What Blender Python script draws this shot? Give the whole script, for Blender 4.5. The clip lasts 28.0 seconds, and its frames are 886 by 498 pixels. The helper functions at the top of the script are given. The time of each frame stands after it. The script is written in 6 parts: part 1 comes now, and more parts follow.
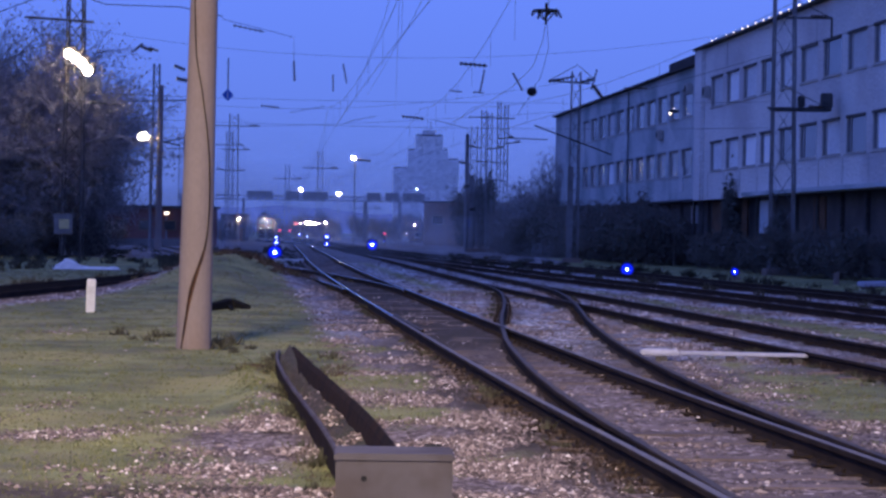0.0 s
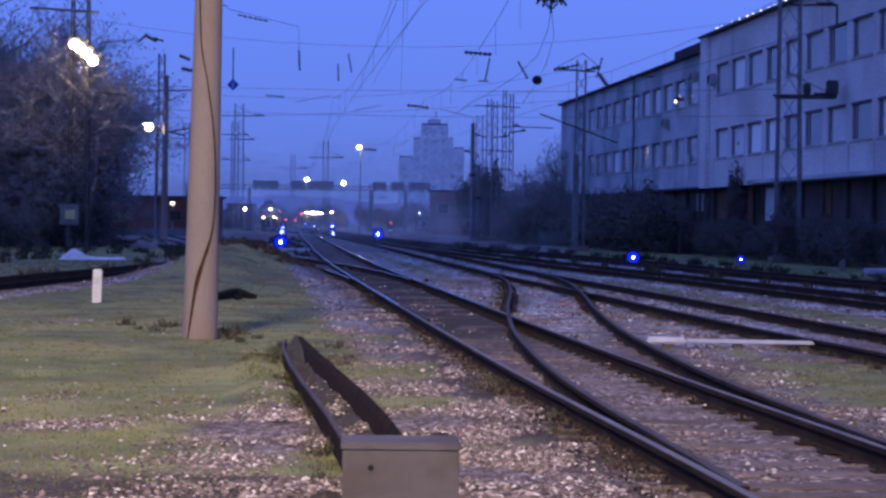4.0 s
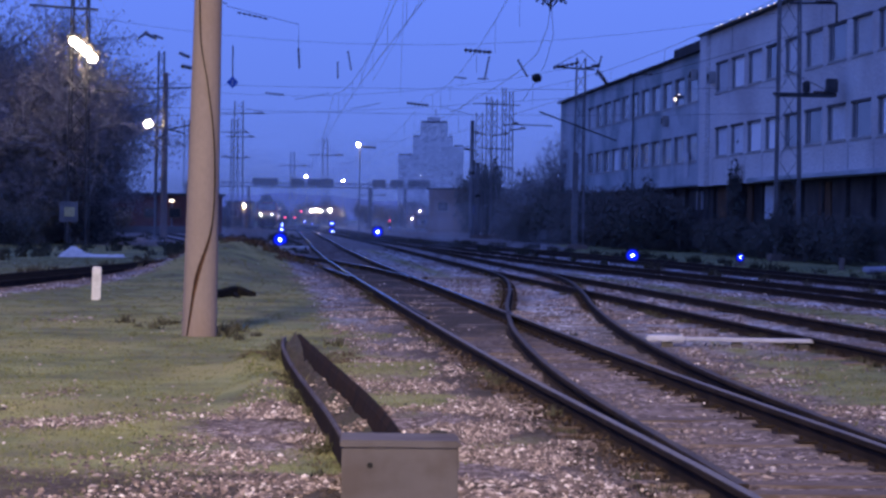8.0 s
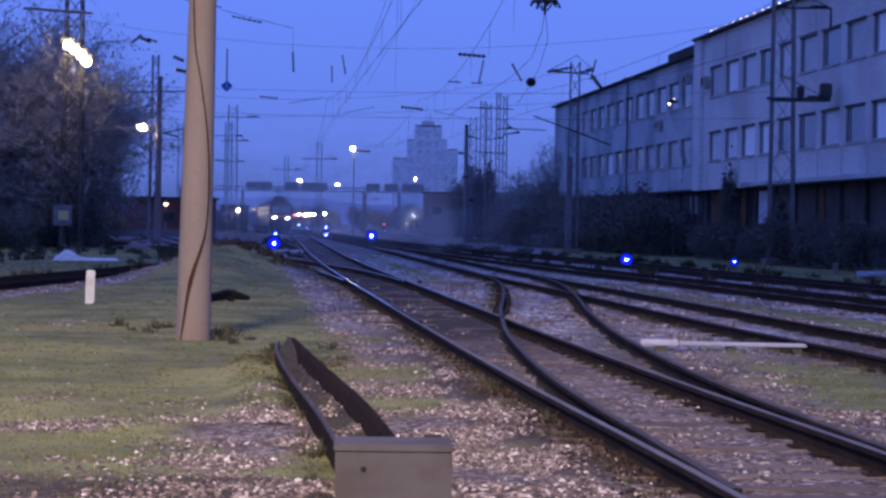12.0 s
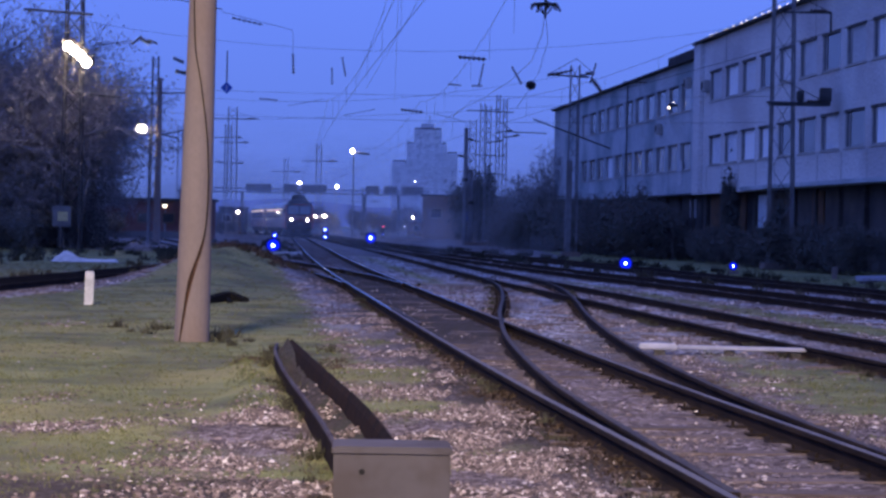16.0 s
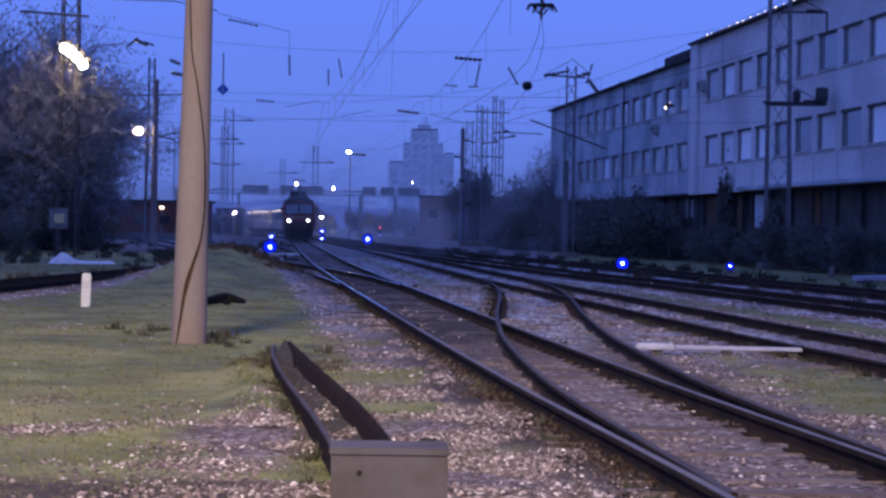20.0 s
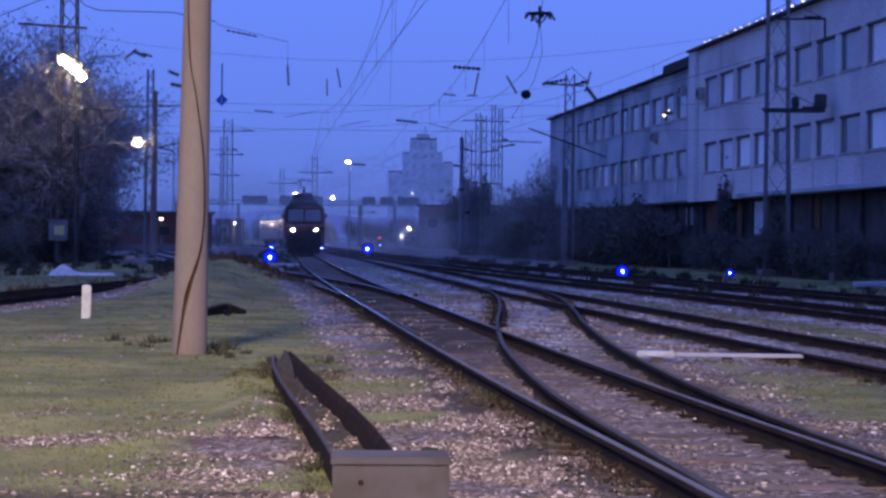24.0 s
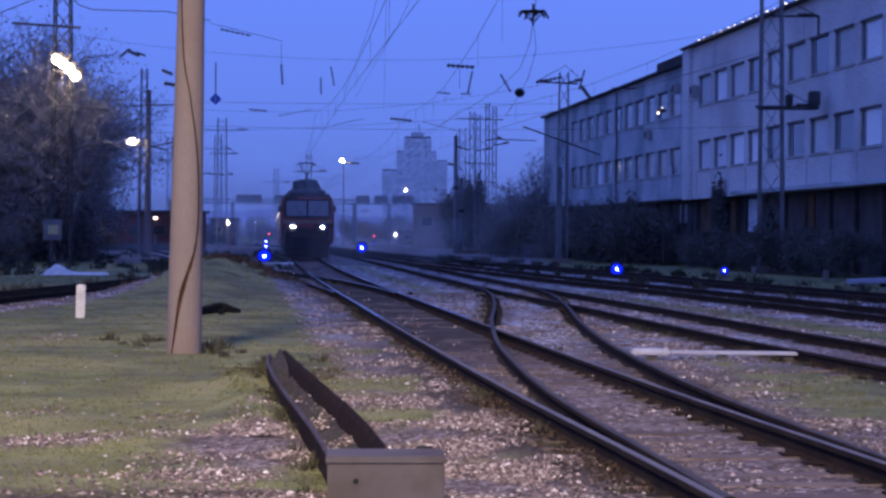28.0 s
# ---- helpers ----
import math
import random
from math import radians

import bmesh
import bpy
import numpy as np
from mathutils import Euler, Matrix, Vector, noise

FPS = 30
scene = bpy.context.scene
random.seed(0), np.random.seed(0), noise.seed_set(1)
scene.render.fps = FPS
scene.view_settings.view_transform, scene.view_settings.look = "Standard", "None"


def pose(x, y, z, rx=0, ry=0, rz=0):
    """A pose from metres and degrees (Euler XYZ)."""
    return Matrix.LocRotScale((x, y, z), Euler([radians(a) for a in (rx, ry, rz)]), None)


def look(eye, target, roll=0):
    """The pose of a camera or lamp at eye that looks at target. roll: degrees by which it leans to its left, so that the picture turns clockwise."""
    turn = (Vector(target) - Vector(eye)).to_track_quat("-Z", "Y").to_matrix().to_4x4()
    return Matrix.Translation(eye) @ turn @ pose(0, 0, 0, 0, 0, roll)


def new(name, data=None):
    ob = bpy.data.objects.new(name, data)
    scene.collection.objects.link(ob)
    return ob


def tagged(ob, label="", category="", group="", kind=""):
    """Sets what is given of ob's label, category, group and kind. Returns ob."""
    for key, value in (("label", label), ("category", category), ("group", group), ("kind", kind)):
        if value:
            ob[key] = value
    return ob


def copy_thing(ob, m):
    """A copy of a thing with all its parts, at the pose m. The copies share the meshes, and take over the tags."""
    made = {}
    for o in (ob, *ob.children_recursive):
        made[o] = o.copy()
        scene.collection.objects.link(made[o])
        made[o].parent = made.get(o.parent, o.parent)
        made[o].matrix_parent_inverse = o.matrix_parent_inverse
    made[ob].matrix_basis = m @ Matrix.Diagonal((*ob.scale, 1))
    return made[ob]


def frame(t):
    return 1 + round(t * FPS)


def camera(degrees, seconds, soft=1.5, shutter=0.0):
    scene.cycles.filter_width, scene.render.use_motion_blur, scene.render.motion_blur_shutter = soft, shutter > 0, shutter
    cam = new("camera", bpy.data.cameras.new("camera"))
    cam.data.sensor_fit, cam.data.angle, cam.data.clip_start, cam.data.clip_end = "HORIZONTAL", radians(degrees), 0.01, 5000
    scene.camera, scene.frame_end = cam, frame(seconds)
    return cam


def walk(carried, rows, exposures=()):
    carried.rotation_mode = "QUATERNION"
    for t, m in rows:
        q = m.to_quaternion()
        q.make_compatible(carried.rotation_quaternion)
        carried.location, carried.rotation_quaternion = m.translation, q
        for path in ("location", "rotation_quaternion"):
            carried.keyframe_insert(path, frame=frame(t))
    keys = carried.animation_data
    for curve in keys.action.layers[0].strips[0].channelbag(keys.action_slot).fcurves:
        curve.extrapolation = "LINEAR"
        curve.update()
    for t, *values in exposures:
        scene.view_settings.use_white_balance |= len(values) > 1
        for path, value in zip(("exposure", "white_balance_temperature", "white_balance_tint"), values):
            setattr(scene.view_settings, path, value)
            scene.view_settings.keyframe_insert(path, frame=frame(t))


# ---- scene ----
# ---------------------------------------------------------------- camera
cam = camera(23.31, 28.0, soft=2.75)

# seconds, turn to the left, tilt, lean of a camera held at one spot
HELD = [
    (0, -0.136, -0.427, 0.982),
    (0.5, -0.072, -0.430, 0.864),
    (1, -0.078, -0.489, 0.826),
    (1.5, -0.063, -0.561, 0.770),
    (2, -0.064, -0.570, 0.754),
    (2.5, -0.076, -0.599, 0.821),
    (3, -0.083, -0.668, 0.797),
    (3.5, -0.007, -0.699, 0.772),
    (5.5, 0.009, -0.792, 0.686),
    (6, 0.001, -0.780, 0.716),
    (6.5, -0.000, -0.757, 0.715),
    (7, 0.008, -0.776, 0.717),
    (7.5, 0.022, -0.731, 0.827),
    (8, -0.000, -0.784, 0.800),
    (8.5, -0.032, -0.828, 0.859),
    (9, -0.047, -0.852, 0.760),
    (9.5, -0.060, -0.826, 0.876),
    (10, -0.062, -0.807, 0.831),
    (10.5, -0.116, -0.726, 0.723),
    (11, -0.190, -0.659, 0.660),
    (11.5, -0.169, -0.655, 0.863),
    (12, -0.159, -0.675, 0.888),
    (12.5, -0.169, -0.722, 0.906),
    (14.5, -0.148, -0.650, 1.109),
    (15, -0.141, -0.669, 1.074),
    (15.5, -0.142, -0.605, 1.137),
    (16, -0.179, -0.601, 1.144),
    (16.5, -0.220, -0.646, 1.267),
    (17, -0.194, -0.622, 1.271),
    (17.5, -0.128, -0.634, 1.199),
    (18, -0.180, -0.610, 1.256),
    (18.5, -0.267, -0.549, 1.247),
    (19, -0.289, -0.561, 1.259),
    (19.5, -0.285, -0.661, 0.899),
    (20, -0.262, -0.576, 0.971),
    (20.5, -0.237, -0.523, 1.013),
    (21, -0.245, -0.452, 1.026),
    (21.5, -0.262, -0.344, 0.954),
    (23.5, -0.202, -0.305, 0.632),
    (24, -0.263, -0.333, 0.550),
    (24.5, -0.259, -0.335, 0.480),
    (25, -0.245, -0.344, 0.408),
    (25.5, -0.261, -0.369, 0.439),
    (26, -0.270, -0.362, 0.459),
    (26.5, -0.322, -0.355, 0.461),
    (27, -0.374, -0.352, 0.589),
    (27.5, -0.399, -0.325, 0.536),
    (28, -0.414, -0.375, 0.381),
]


def held(turn, tilt, lean):
    return pose(0, 0, 1.62, 90 + tilt, 0, turn) @ pose(0, 0, 0, 0, 0, lean)


walk(cam, [(t, held(a, b, c)) for t, a, b, c in HELD], exposures=[(0, 0.0), (28, 0.0)])

# ---------------------------------------------------------------- sky and lights
world = bpy.data.worlds.new("dusk_sky")
scene.world = world
world.use_nodes = True
wn = world.node_tree
wn.nodes.clear()
sky = wn.nodes.new("ShaderNodeTexSky")
sky.sky_type = "NISHITA"
sky.sun_disc = False
sky.sun_elevation = radians(12)
sky.sun_rotation = radians(180)
sky.air_density, sky.dust_density, sky.ozone_density = 1.0, 0.2, 3.0
tint = wn.nodes.new("ShaderNodeMixRGB")
tint.blend_type = "MULTIPLY"
tint.inputs[0].default_value = 1.0
tint.inputs[2].default_value = (0.24, 0.33, 1.0, 1)
wbg = wn.nodes.new("ShaderNodeBackground")
wbg.inputs[1].default_value = 0.15
wout = wn.nodes.new("ShaderNodeOutputWorld")
wn.links.new(sky.outputs[0], tint.inputs[1])
cloud = wn.nodes.new("ShaderNodeMixRGB")
cloud.inputs[0].default_value = 0.86
cloud.inputs[2].default_value = (0.90, 1.56, 6.0, 1)
wn.links.new(tint.outputs[0], cloud.inputs[1])
rise = wn.nodes.new("ShaderNodeTexCoord")
axes = wn.nodes.new("ShaderNodeSeparateXYZ")
fall = wn.nodes.new("ShaderNodeMapRange")
fall.inputs[1].default_value, fall.inputs[2].default_value, fall.inputs[3].default_value, fall.inputs[4].default_value = 0.0, 0.11, 0.79, 1.05
dim = wn.nodes.new("ShaderNodeMixRGB")
dim.blend_type = "MULTIPLY"
dim.inputs[0].default_value = 1.0
wn.links.new(rise.outputs["Generated"], axes.inputs[0])
wn.links.new(axes.outputs[2], fall.inputs[0])
wn.links.new(cloud.outputs[0], dim.inputs[1])
wn.links.new(fall.outputs[0], dim.inputs[2])
wn.links.new(dim.outputs[0], wbg.inputs[0])
wn.links.new(wbg.outputs[0], wout.inputs[0])


def lamp(name, kind, m, energy, colour, size=0.3, spread=None):
    data = bpy.data.lights.new(name, kind)
    data.energy, data.color = energy, colour
    if kind == "AREA":
        data.size = size
    elif kind == "SPOT":
        data.shadow_soft_size, data.spot_size, data.spot_blend = size, radians(spread), 0.9
    else:
        data.shadow_soft_size = size
    ob = new(name, data)
    ob.matrix_world = m
    return ob


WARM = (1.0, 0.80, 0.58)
# Warm light inferred from the lit foreground; its source is out of view.
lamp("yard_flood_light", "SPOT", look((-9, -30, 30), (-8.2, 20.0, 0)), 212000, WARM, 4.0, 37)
lamp("mast_flood_light", "POINT", Matrix.Translation((-18.2, 107.6, 9.6)), 300, WARM, 0.4)


# ---------------------------------------------------------------- materials
def surf(name, a, b, scale=2.0, rough=0.85, metal=0.0, bump=0.3, fine=40.0, spread=0.35, per_piece=0.0, stretch=(1, 1, 1), third=None, third_scale=0.3, spec=0.3, speckle=0.25, patchy=0.12):
    """Two colours mixed by broad noise, a finer grain in value and relief, and, if given, a third colour in large stains."""
    m = bpy.data.materials.new(name)
    m.use_nodes = True
    n, l = m.node_tree.nodes, m.node_tree.links
    p = n["Principled BSDF"]
    tc = n.new("ShaderNodeTexCoord")
    mp = n.new("ShaderNodeMapping")
    mp.inputs["Scale"].default_value = stretch
    l.new(tc.outputs["Object"], mp.inputs[0])
    broad = n.new("ShaderNodeTexNoise")
    broad.inputs["Scale"].default_value, broad.inputs["Detail"].default_value = scale, 6
    l.new(mp.outputs[0], broad.inputs["Vector"])
    ramp = n.new("ShaderNodeValToRGB")
    ramp.color_ramp.elements[0].position, ramp.color_ramp.elements[1].position = 0.5 - spread / 2, 0.5 + spread / 2
    ramp.color_ramp.elements[0].color, ramp.color_ramp.elements[1].color = (*a, 1), (*b, 1)
    l.new(broad.outputs["Fac"], ramp.inputs[0])
    col = ramp.outputs[0]
    if third:
        big = n.new("ShaderNodeTexNoise")
        big.inputs["Scale"].default_value, big.inputs["Detail"].default_value = third_scale, 5
        l.new(mp.outputs[0], big.inputs["Vector"])
        r2 = n.new("ShaderNodeValToRGB")
        r2.color_ramp.elements[0].position, r2.color_ramp.elements[1].position = 0.48, 0.62
        l.new(big.outputs["Fac"], r2.inputs[0])
        mx = n.new("ShaderNodeMixRGB")
        mx.inputs[2].default_value = (*third, 1)
        l.new(r2.outputs[0], mx.inputs[0])
        l.new(col, mx.inputs[1])
        col = mx.outputs[0]
    grain = n.new("ShaderNodeTexNoise")
    grain.inputs["Scale"].default_value, grain.inputs["Detail"].default_value = fine, 4
    l.new(mp.outputs[0], grain.inputs["Vector"])
    hsv = n.new("ShaderNodeHueSaturation")
    mr = n.new("ShaderNodeMapRange")
    mr.inputs[1].default_value, mr.inputs[2].default_value, mr.inputs[3].default_value, mr.inputs[4].default_value = 0.3, 0.7, 1 - speckle, 1 + speckle
    l.new(grain.outputs["Fac"], mr.inputs[0])
    val = mr.outputs[0]
    if per_piece:
        oi = n.new("ShaderNodeObjectInfo")
        m2 = n.new("ShaderNodeMapRange")
        m2.inputs[3].default_value, m2.inputs[4].default_value = 1 - per_piece, 1 + per_piece
        l.new(oi.outputs["Random"], m2.inputs[0])
        mul = n.new("ShaderNodeMath")
        mul.operation = "MULTIPLY"
        l.new(val, mul.inputs[0])
        l.new(m2.outputs[0], mul.inputs[1])
        val = mul.outputs[0]
    l.new(val, hsv.inputs["Value"])
    l.new(col, hsv.inputs["Color"])
    l.new(hsv.outputs[0], p.inputs["Base Color"])
    rr = n.new("ShaderNodeMapRange")
    rr.inputs[1].default_value, rr.inputs[2].default_value = (0.0, 1.0) if patchy < 0.15 else (0.38, 0.58)
    rr.inputs[3].default_value, rr.inputs[4].default_value = max(0.05, rough - patchy), min(1, rough + patchy)
    l.new(broad.outputs["Fac"], rr.inputs[0])
    l.new(rr.outputs[0], p.inputs["Roughness"])
    p.inputs["Metallic"].default_value = metal
    p.inputs["Specular IOR Level"].default_value = spec
    if bump:
        bp = n.new("ShaderNodeBump")
        bp.inputs["Strength"].default_value, bp.inputs["Distance"].default_value = bump, 0.02
        l.new(grain.outputs["Fac"], bp.inputs["Height"])
        l.new(bp.outputs[0], p.inputs["Normal"])
    return m


def glow(name, colour, strength):
    m = bpy.data.materials.new(name)
    m.use_nodes = True
    p = m.node_tree.nodes["Principled BSDF"]
    p.inputs["Base Color"].default_value = (*[min(1, c * 0.5) for c in colour], 1)
    p.inputs["Emission Color"].default_value = (*colour, 1)
    p.inputs["Emission Strength"].default_value = strength
    return m


def glassy(name, colour, rough=0.08):
    m = bpy.data.materials.new(name)
    m.use_nodes = True
    n, l = m.node_tree.nodes, m.node_tree.links
    p = n["Principled BSDF"]
    p.inputs["Base Color"].default_value = (*colour, 1)
    p.inputs["Roughness"].default_value = rough
    p.inputs["Specular IOR Level"].default_value = 0.6
    tc = n.new("ShaderNodeTexCoord")
    nz = n.new("ShaderNodeTexNoise")
    nz.inputs["Scale"].default_value = 1.5
    l.new(tc.outputs["Object"], nz.inputs["Vector"])
    bp = n.new("ShaderNodeBump")
    bp.inputs["Strength"].default_value, bp.inputs["Distance"].default_value = 0.15, 0.05
    l.new(nz.outputs["Fac"], bp.inputs["Height"])
    l.new(bp.outputs[0], p.inputs["Normal"])
    return m


def lens_glow(name, colour, strength):
    """A signal lens with the lamp's halo put into its glow: brightest over its bulb and fading to the rim."""
    m = glow(name, colour, strength)
    n, l = m.node_tree.nodes, m.node_tree.links
    tc, ax = n.new("ShaderNodeTexCoord"), n.new("ShaderNodeSeparateXYZ")
    l.new(tc.outputs["Generated"], ax.inputs[0])
    flat = n.new("ShaderNodeCombineXYZ")
    flat.inputs[1].default_value = 0.5
    l.new(ax.outputs[0], flat.inputs[0])
    l.new(ax.outputs[2], flat.inputs[2])
    gap = n.new("ShaderNodeVectorMath")
    gap.operation = "DISTANCE"
    gap.inputs[1].default_value = (0.5, 0.5, 0.5)
    l.new(flat.outputs[0], gap.inputs[0])
    fade = n.new("ShaderNodeMapRange")
    fade.interpolation_type = "SMOOTHSTEP"
    fade.inputs[1].default_value, fade.inputs[2].default_value, fade.inputs[3].default_value, fade.inputs[4].default_value = 0.12, 0.5, strength, 0.05
    l.new(gap.outputs["Value"], fade.inputs[0])
    l.new(fade.outputs[0], n["Principled BSDF"].inputs["Emission Strength"])
    n["Principled BSDF"].inputs["Base Color"].default_value = (0.01, 0.01, 0.08, 1)
    return m


M = {
    "ballast": surf("ballast", (0.10, 0.085, 0.075), (0.22, 0.19, 0.175), 6, 0.95, 0, 0.8, 30, 0.4, third=(0.06, 0.05, 0.045), third_scale=0.5),
    "sleeper": surf("weathered_sleeper", (0.10, 0.072, 0.062), (0.21, 0.162, 0.143), 3, 0.9, 0, 0.5, 20, 0.4, per_piece=0.3, stretch=(1, 6, 6)),
    "rail_side": surf("rusty_rail", (0.018, 0.013, 0.011), (0.042, 0.029, 0.023), 3, 0.9, 0.0, 0.3, 60, spec=0.1),
    "rail_top": surf("polished_rail", (0.28, 0.26, 0.25), (0.42, 0.39, 0.37), 1.6, 0.17, 0.75, 0.06, 2.2, patchy=0.1, speckle=0.1),
    "grey_top": surf("scuffed_rail_head", (0.11, 0.10, 0.10), (0.18, 0.165, 0.162), 2.0, 0.55, 0.0, 0.05, 60, spec=0.15),
    "dull_top": surf("dull_rail_head", (0.05, 0.042, 0.04), (0.095, 0.08, 0.074), 3, 0.65, 0.0, 0.1, 60, spec=0.12),
    "rust": surf("rust_stain", (0.045, 0.022, 0.014), (0.11, 0.052, 0.03), 9, 0.95, 0, 0.1, 30),
    "concrete": surf("aged_concrete", (0.205, 0.16, 0.145), (0.25, 0.20, 0.182), 1.5, 0.9, 0, 0.03, 22, 0.8, third=(0.22, 0.165, 0.14), third_scale=0.9, stretch=(1, 1, 0.6), speckle=0.06),
    "white_paint": surf("chalky_white_paint", (0.55, 0.53, 0.50), (0.78, 0.76, 0.73), 3, 0.8, 0, 0.2, 40),
    "grey_paint": surf("grey_painted_steel", (0.108, 0.095, 0.098), (0.128, 0.113, 0.116), 2, 0.8, 0.0, 0.0, 5, 0.8, third=(0.092, 0.076, 0.073), third_scale=3.5, speckle=0.08, spec=0.15),
    "steel": surf("weathered_steel", (0.05, 0.05, 0.055), (0.11, 0.11, 0.115), 2, 0.7, 0.3, 0.2, 30),
    "galv": surf("galvanised_steel", (0.16, 0.16, 0.17), (0.26, 0.26, 0.27), 2, 0.6, 0.5, 0.1, 30),
    "dark": surf("dark_steel", (0.015, 0.014, 0.014), (0.04, 0.035, 0.033), 2, 0.75, 0.2, 0.2, 30),
    "trough_steel": surf("rusty_sheet", (0.014, 0.010, 0.009), (0.036, 0.026, 0.022), 4, 0.95, 0.0, 0.1, 14, third=(0.032, 0.02, 0.015), third_scale=3, spec=0.05),
    "trough_rim": surf("pale_rim", (0.05, 0.04, 0.038), (0.10, 0.082, 0.078), 5, 0.7, 0.0, 0.1, 20, third=(0.05, 0.03, 0.022), third_scale=2),
    "trough_dirt": surf("gravelly_dirt", (0.03, 0.024, 0.02), (0.095, 0.075, 0.064), 12, 0.95, 0, 0.8, 30, 0.4, third=(0.06, 0.055, 0.035), third_scale=1.5, speckle=0.5),
    "beam": surf("pale_beam", (0.37, 0.37, 0.45), (0.48, 0.48, 0.57), 3, 0.85, 0, 0.1, 20, speckle=0.1),
    "porcelain": surf("brown_porcelain", (0.035, 0.02, 0.015), (0.06, 0.035, 0.025), 4, 0.3, 0, 0.0, 30),
    "wire": surf("blackened_wire", (0.02, 0.02, 0.02), (0.045, 0.042, 0.04), 4, 0.6, 0.5, 0.0, 30),
    "plaster": surf("grey_plaster", (0.66, 0.645, 0.65), (0.78, 0.765, 0.765), 0.35, 0.95, 0, 0.1, 8, 0.5, third=(0.56, 0.53, 0.54), third_scale=0.12),
    "plaster_old": surf("stained_plaster", (0.42, 0.47, 0.50), (0.60, 0.63, 0.66), 0.35, 0.95, 0, 0.1, 8, 0.5, third=(0.28, 0.34, 0.37), third_scale=0.2),
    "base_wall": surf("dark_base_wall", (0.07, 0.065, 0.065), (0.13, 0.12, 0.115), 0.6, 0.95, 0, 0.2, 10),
    "roofing": surf("tar_roofing", (0.03, 0.03, 0.033), (0.06, 0.06, 0.065), 1, 0.95, 0, 0.2, 15),
    "frame": surf("old_window_frame", (0.35, 0.34, 0.33), (0.5, 0.49, 0.48), 2, 0.7, 0, 0.1, 30),
    # Base colour lifted to hold some of the sky reflected in the panes.
    "pane": glassy("window_pane", (0.17, 0.19, 0.22)),
    "blind": surf("drawn_blind", (0.74, 0.77, 0.83), (0.86, 0.88, 0.9), 0.6, 0.8, 0, 0.05, 20, per_piece=0.35),
    "brick": surf("red_brick", (0.11, 0.035, 0.03), (0.18, 0.06, 0.045), 3, 0.9, 0, 0.3, 20),
    "bark": surf("bare_bark", (0.2, 0.185, 0.19), (0.36, 0.34, 0.335), 3, 0.95, 0, 0.3, 30),
    "dry_leaf": surf("withered_leaf", (0.2, 0.187, 0.197), (0.34, 0.315, 0.315), 0.8, 0.9, 0, 0.0, 30),
    "twig": surf("bramble_twig", (0.10, 0.088, 0.08), (0.19, 0.165, 0.145), 1, 0.95, 0, 0.0, 30),
    "leaf": surf("dark_leaf", (0.095, 0.105, 0.10), (0.135, 0.15, 0.142), 0.7, 0.8, 0, 0.0, 30),
    "grass": surf("short_grass", (0.05, 0.065, 0.018), (0.13, 0.13, 0.045), 0.7, 0.9, 0, 0.0, 20, 0.6),
    "rubber": surf("torn_rubber", (0.01, 0.01, 0.01), (0.02, 0.019, 0.018), 3, 0.95, 0, 0.1, 30, spec=0.03),
    "loco_red": surf("loco_red_paint", (0.24, 0.06, 0.058), (0.32, 0.085, 0.078), 1.5, 0.5, 0, 0.05, 30, third=(0.06, 0.025, 0.02), third_scale=1.2),
    "loco_band": surf("loco_pale_band", (0.26, 0.15, 0.11), (0.34, 0.20, 0.15), 2, 0.5, 0, 0.05, 30),
    # Window colour paled for the haze before the far tower.
    "hazy_glass": surf("hazed_window", (0.66, 0.66, 0.67), (0.76, 0.76, 0.77), 0.1, 0.6, 0, 0, 1),
    "loco_roof": surf("loco_grey_roof", (0.07, 0.07, 0.075), (0.13, 0.13, 0.135), 2, 0.7, 0.2, 0.1, 30),
    "coach_side": surf("coach_paint", (0.15, 0.095, 0.10), (0.22, 0.14, 0.14), 1.5, 0.45, 0, 0.05, 30),
    "coach_roof": surf("coach_roof_paint", (0.58, 0.52, 0.50), (0.70, 0.64, 0.61), 1.0, 0.24, 0.5, 0.05, 30),
    "blue_sign": surf("blue_enamel", (0.02, 0.10, 0.45), (0.03, 0.14, 0.55), 3, 0.4, 0, 0.0, 30),
    "yellow_sign": surf("yellow_enamel", (0.50, 0.45, 0.22), (0.6, 0.55, 0.3), 3, 0.5, 0, 0.0, 30),
    # Tower wall colour lifted towards white for the same haze.
    "far_block": surf("hazed_panel_block", (0.80, 0.79, 0.79), (0.88, 0.87, 0.87), 0.08, 0.95, 0, 0.0, 1),
    "glass_dark": glassy("dark_glass", (0.015, 0.017, 0.02)),
    # Paler than dark_glass: reflected sky is put into the base colour.
    "screen_glass": glassy("cab_glass", (0.17, 0.18, 0.21)),
    "warm_lamp": glow("sodium_lamp", (1.0, 0.80, 0.55), 110),
    "yard_lamp": glow("yard_sodium_lamp", (1.0, 0.80, 0.58), 140),
    "far_lamp": glow("far_sodium_lamp", (1.0, 0.80, 0.58), 1300),
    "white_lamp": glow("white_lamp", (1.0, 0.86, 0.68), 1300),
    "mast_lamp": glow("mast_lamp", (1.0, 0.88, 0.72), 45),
    "head_lamp": glow("head_lamp", (1.0, 0.86, 0.66), 500),
    "blue_core": glow("blue_signal_core", (0.55, 0.75, 1.0), 12),
    "blue_lens": lens_glow("blue_signal_lens", (0.0, 0.012, 1.0), 2.4),
    "red_lens": glow("red_signal_lens", (1.0, 0.08, 0.16), 3),
    "coach_light": glow("coach_glint_glow", (1.0, 0.80, 0.64), 1.8),
    "lit_window": glow("lit_window", (1.0, 0.85, 0.65), 4),
}


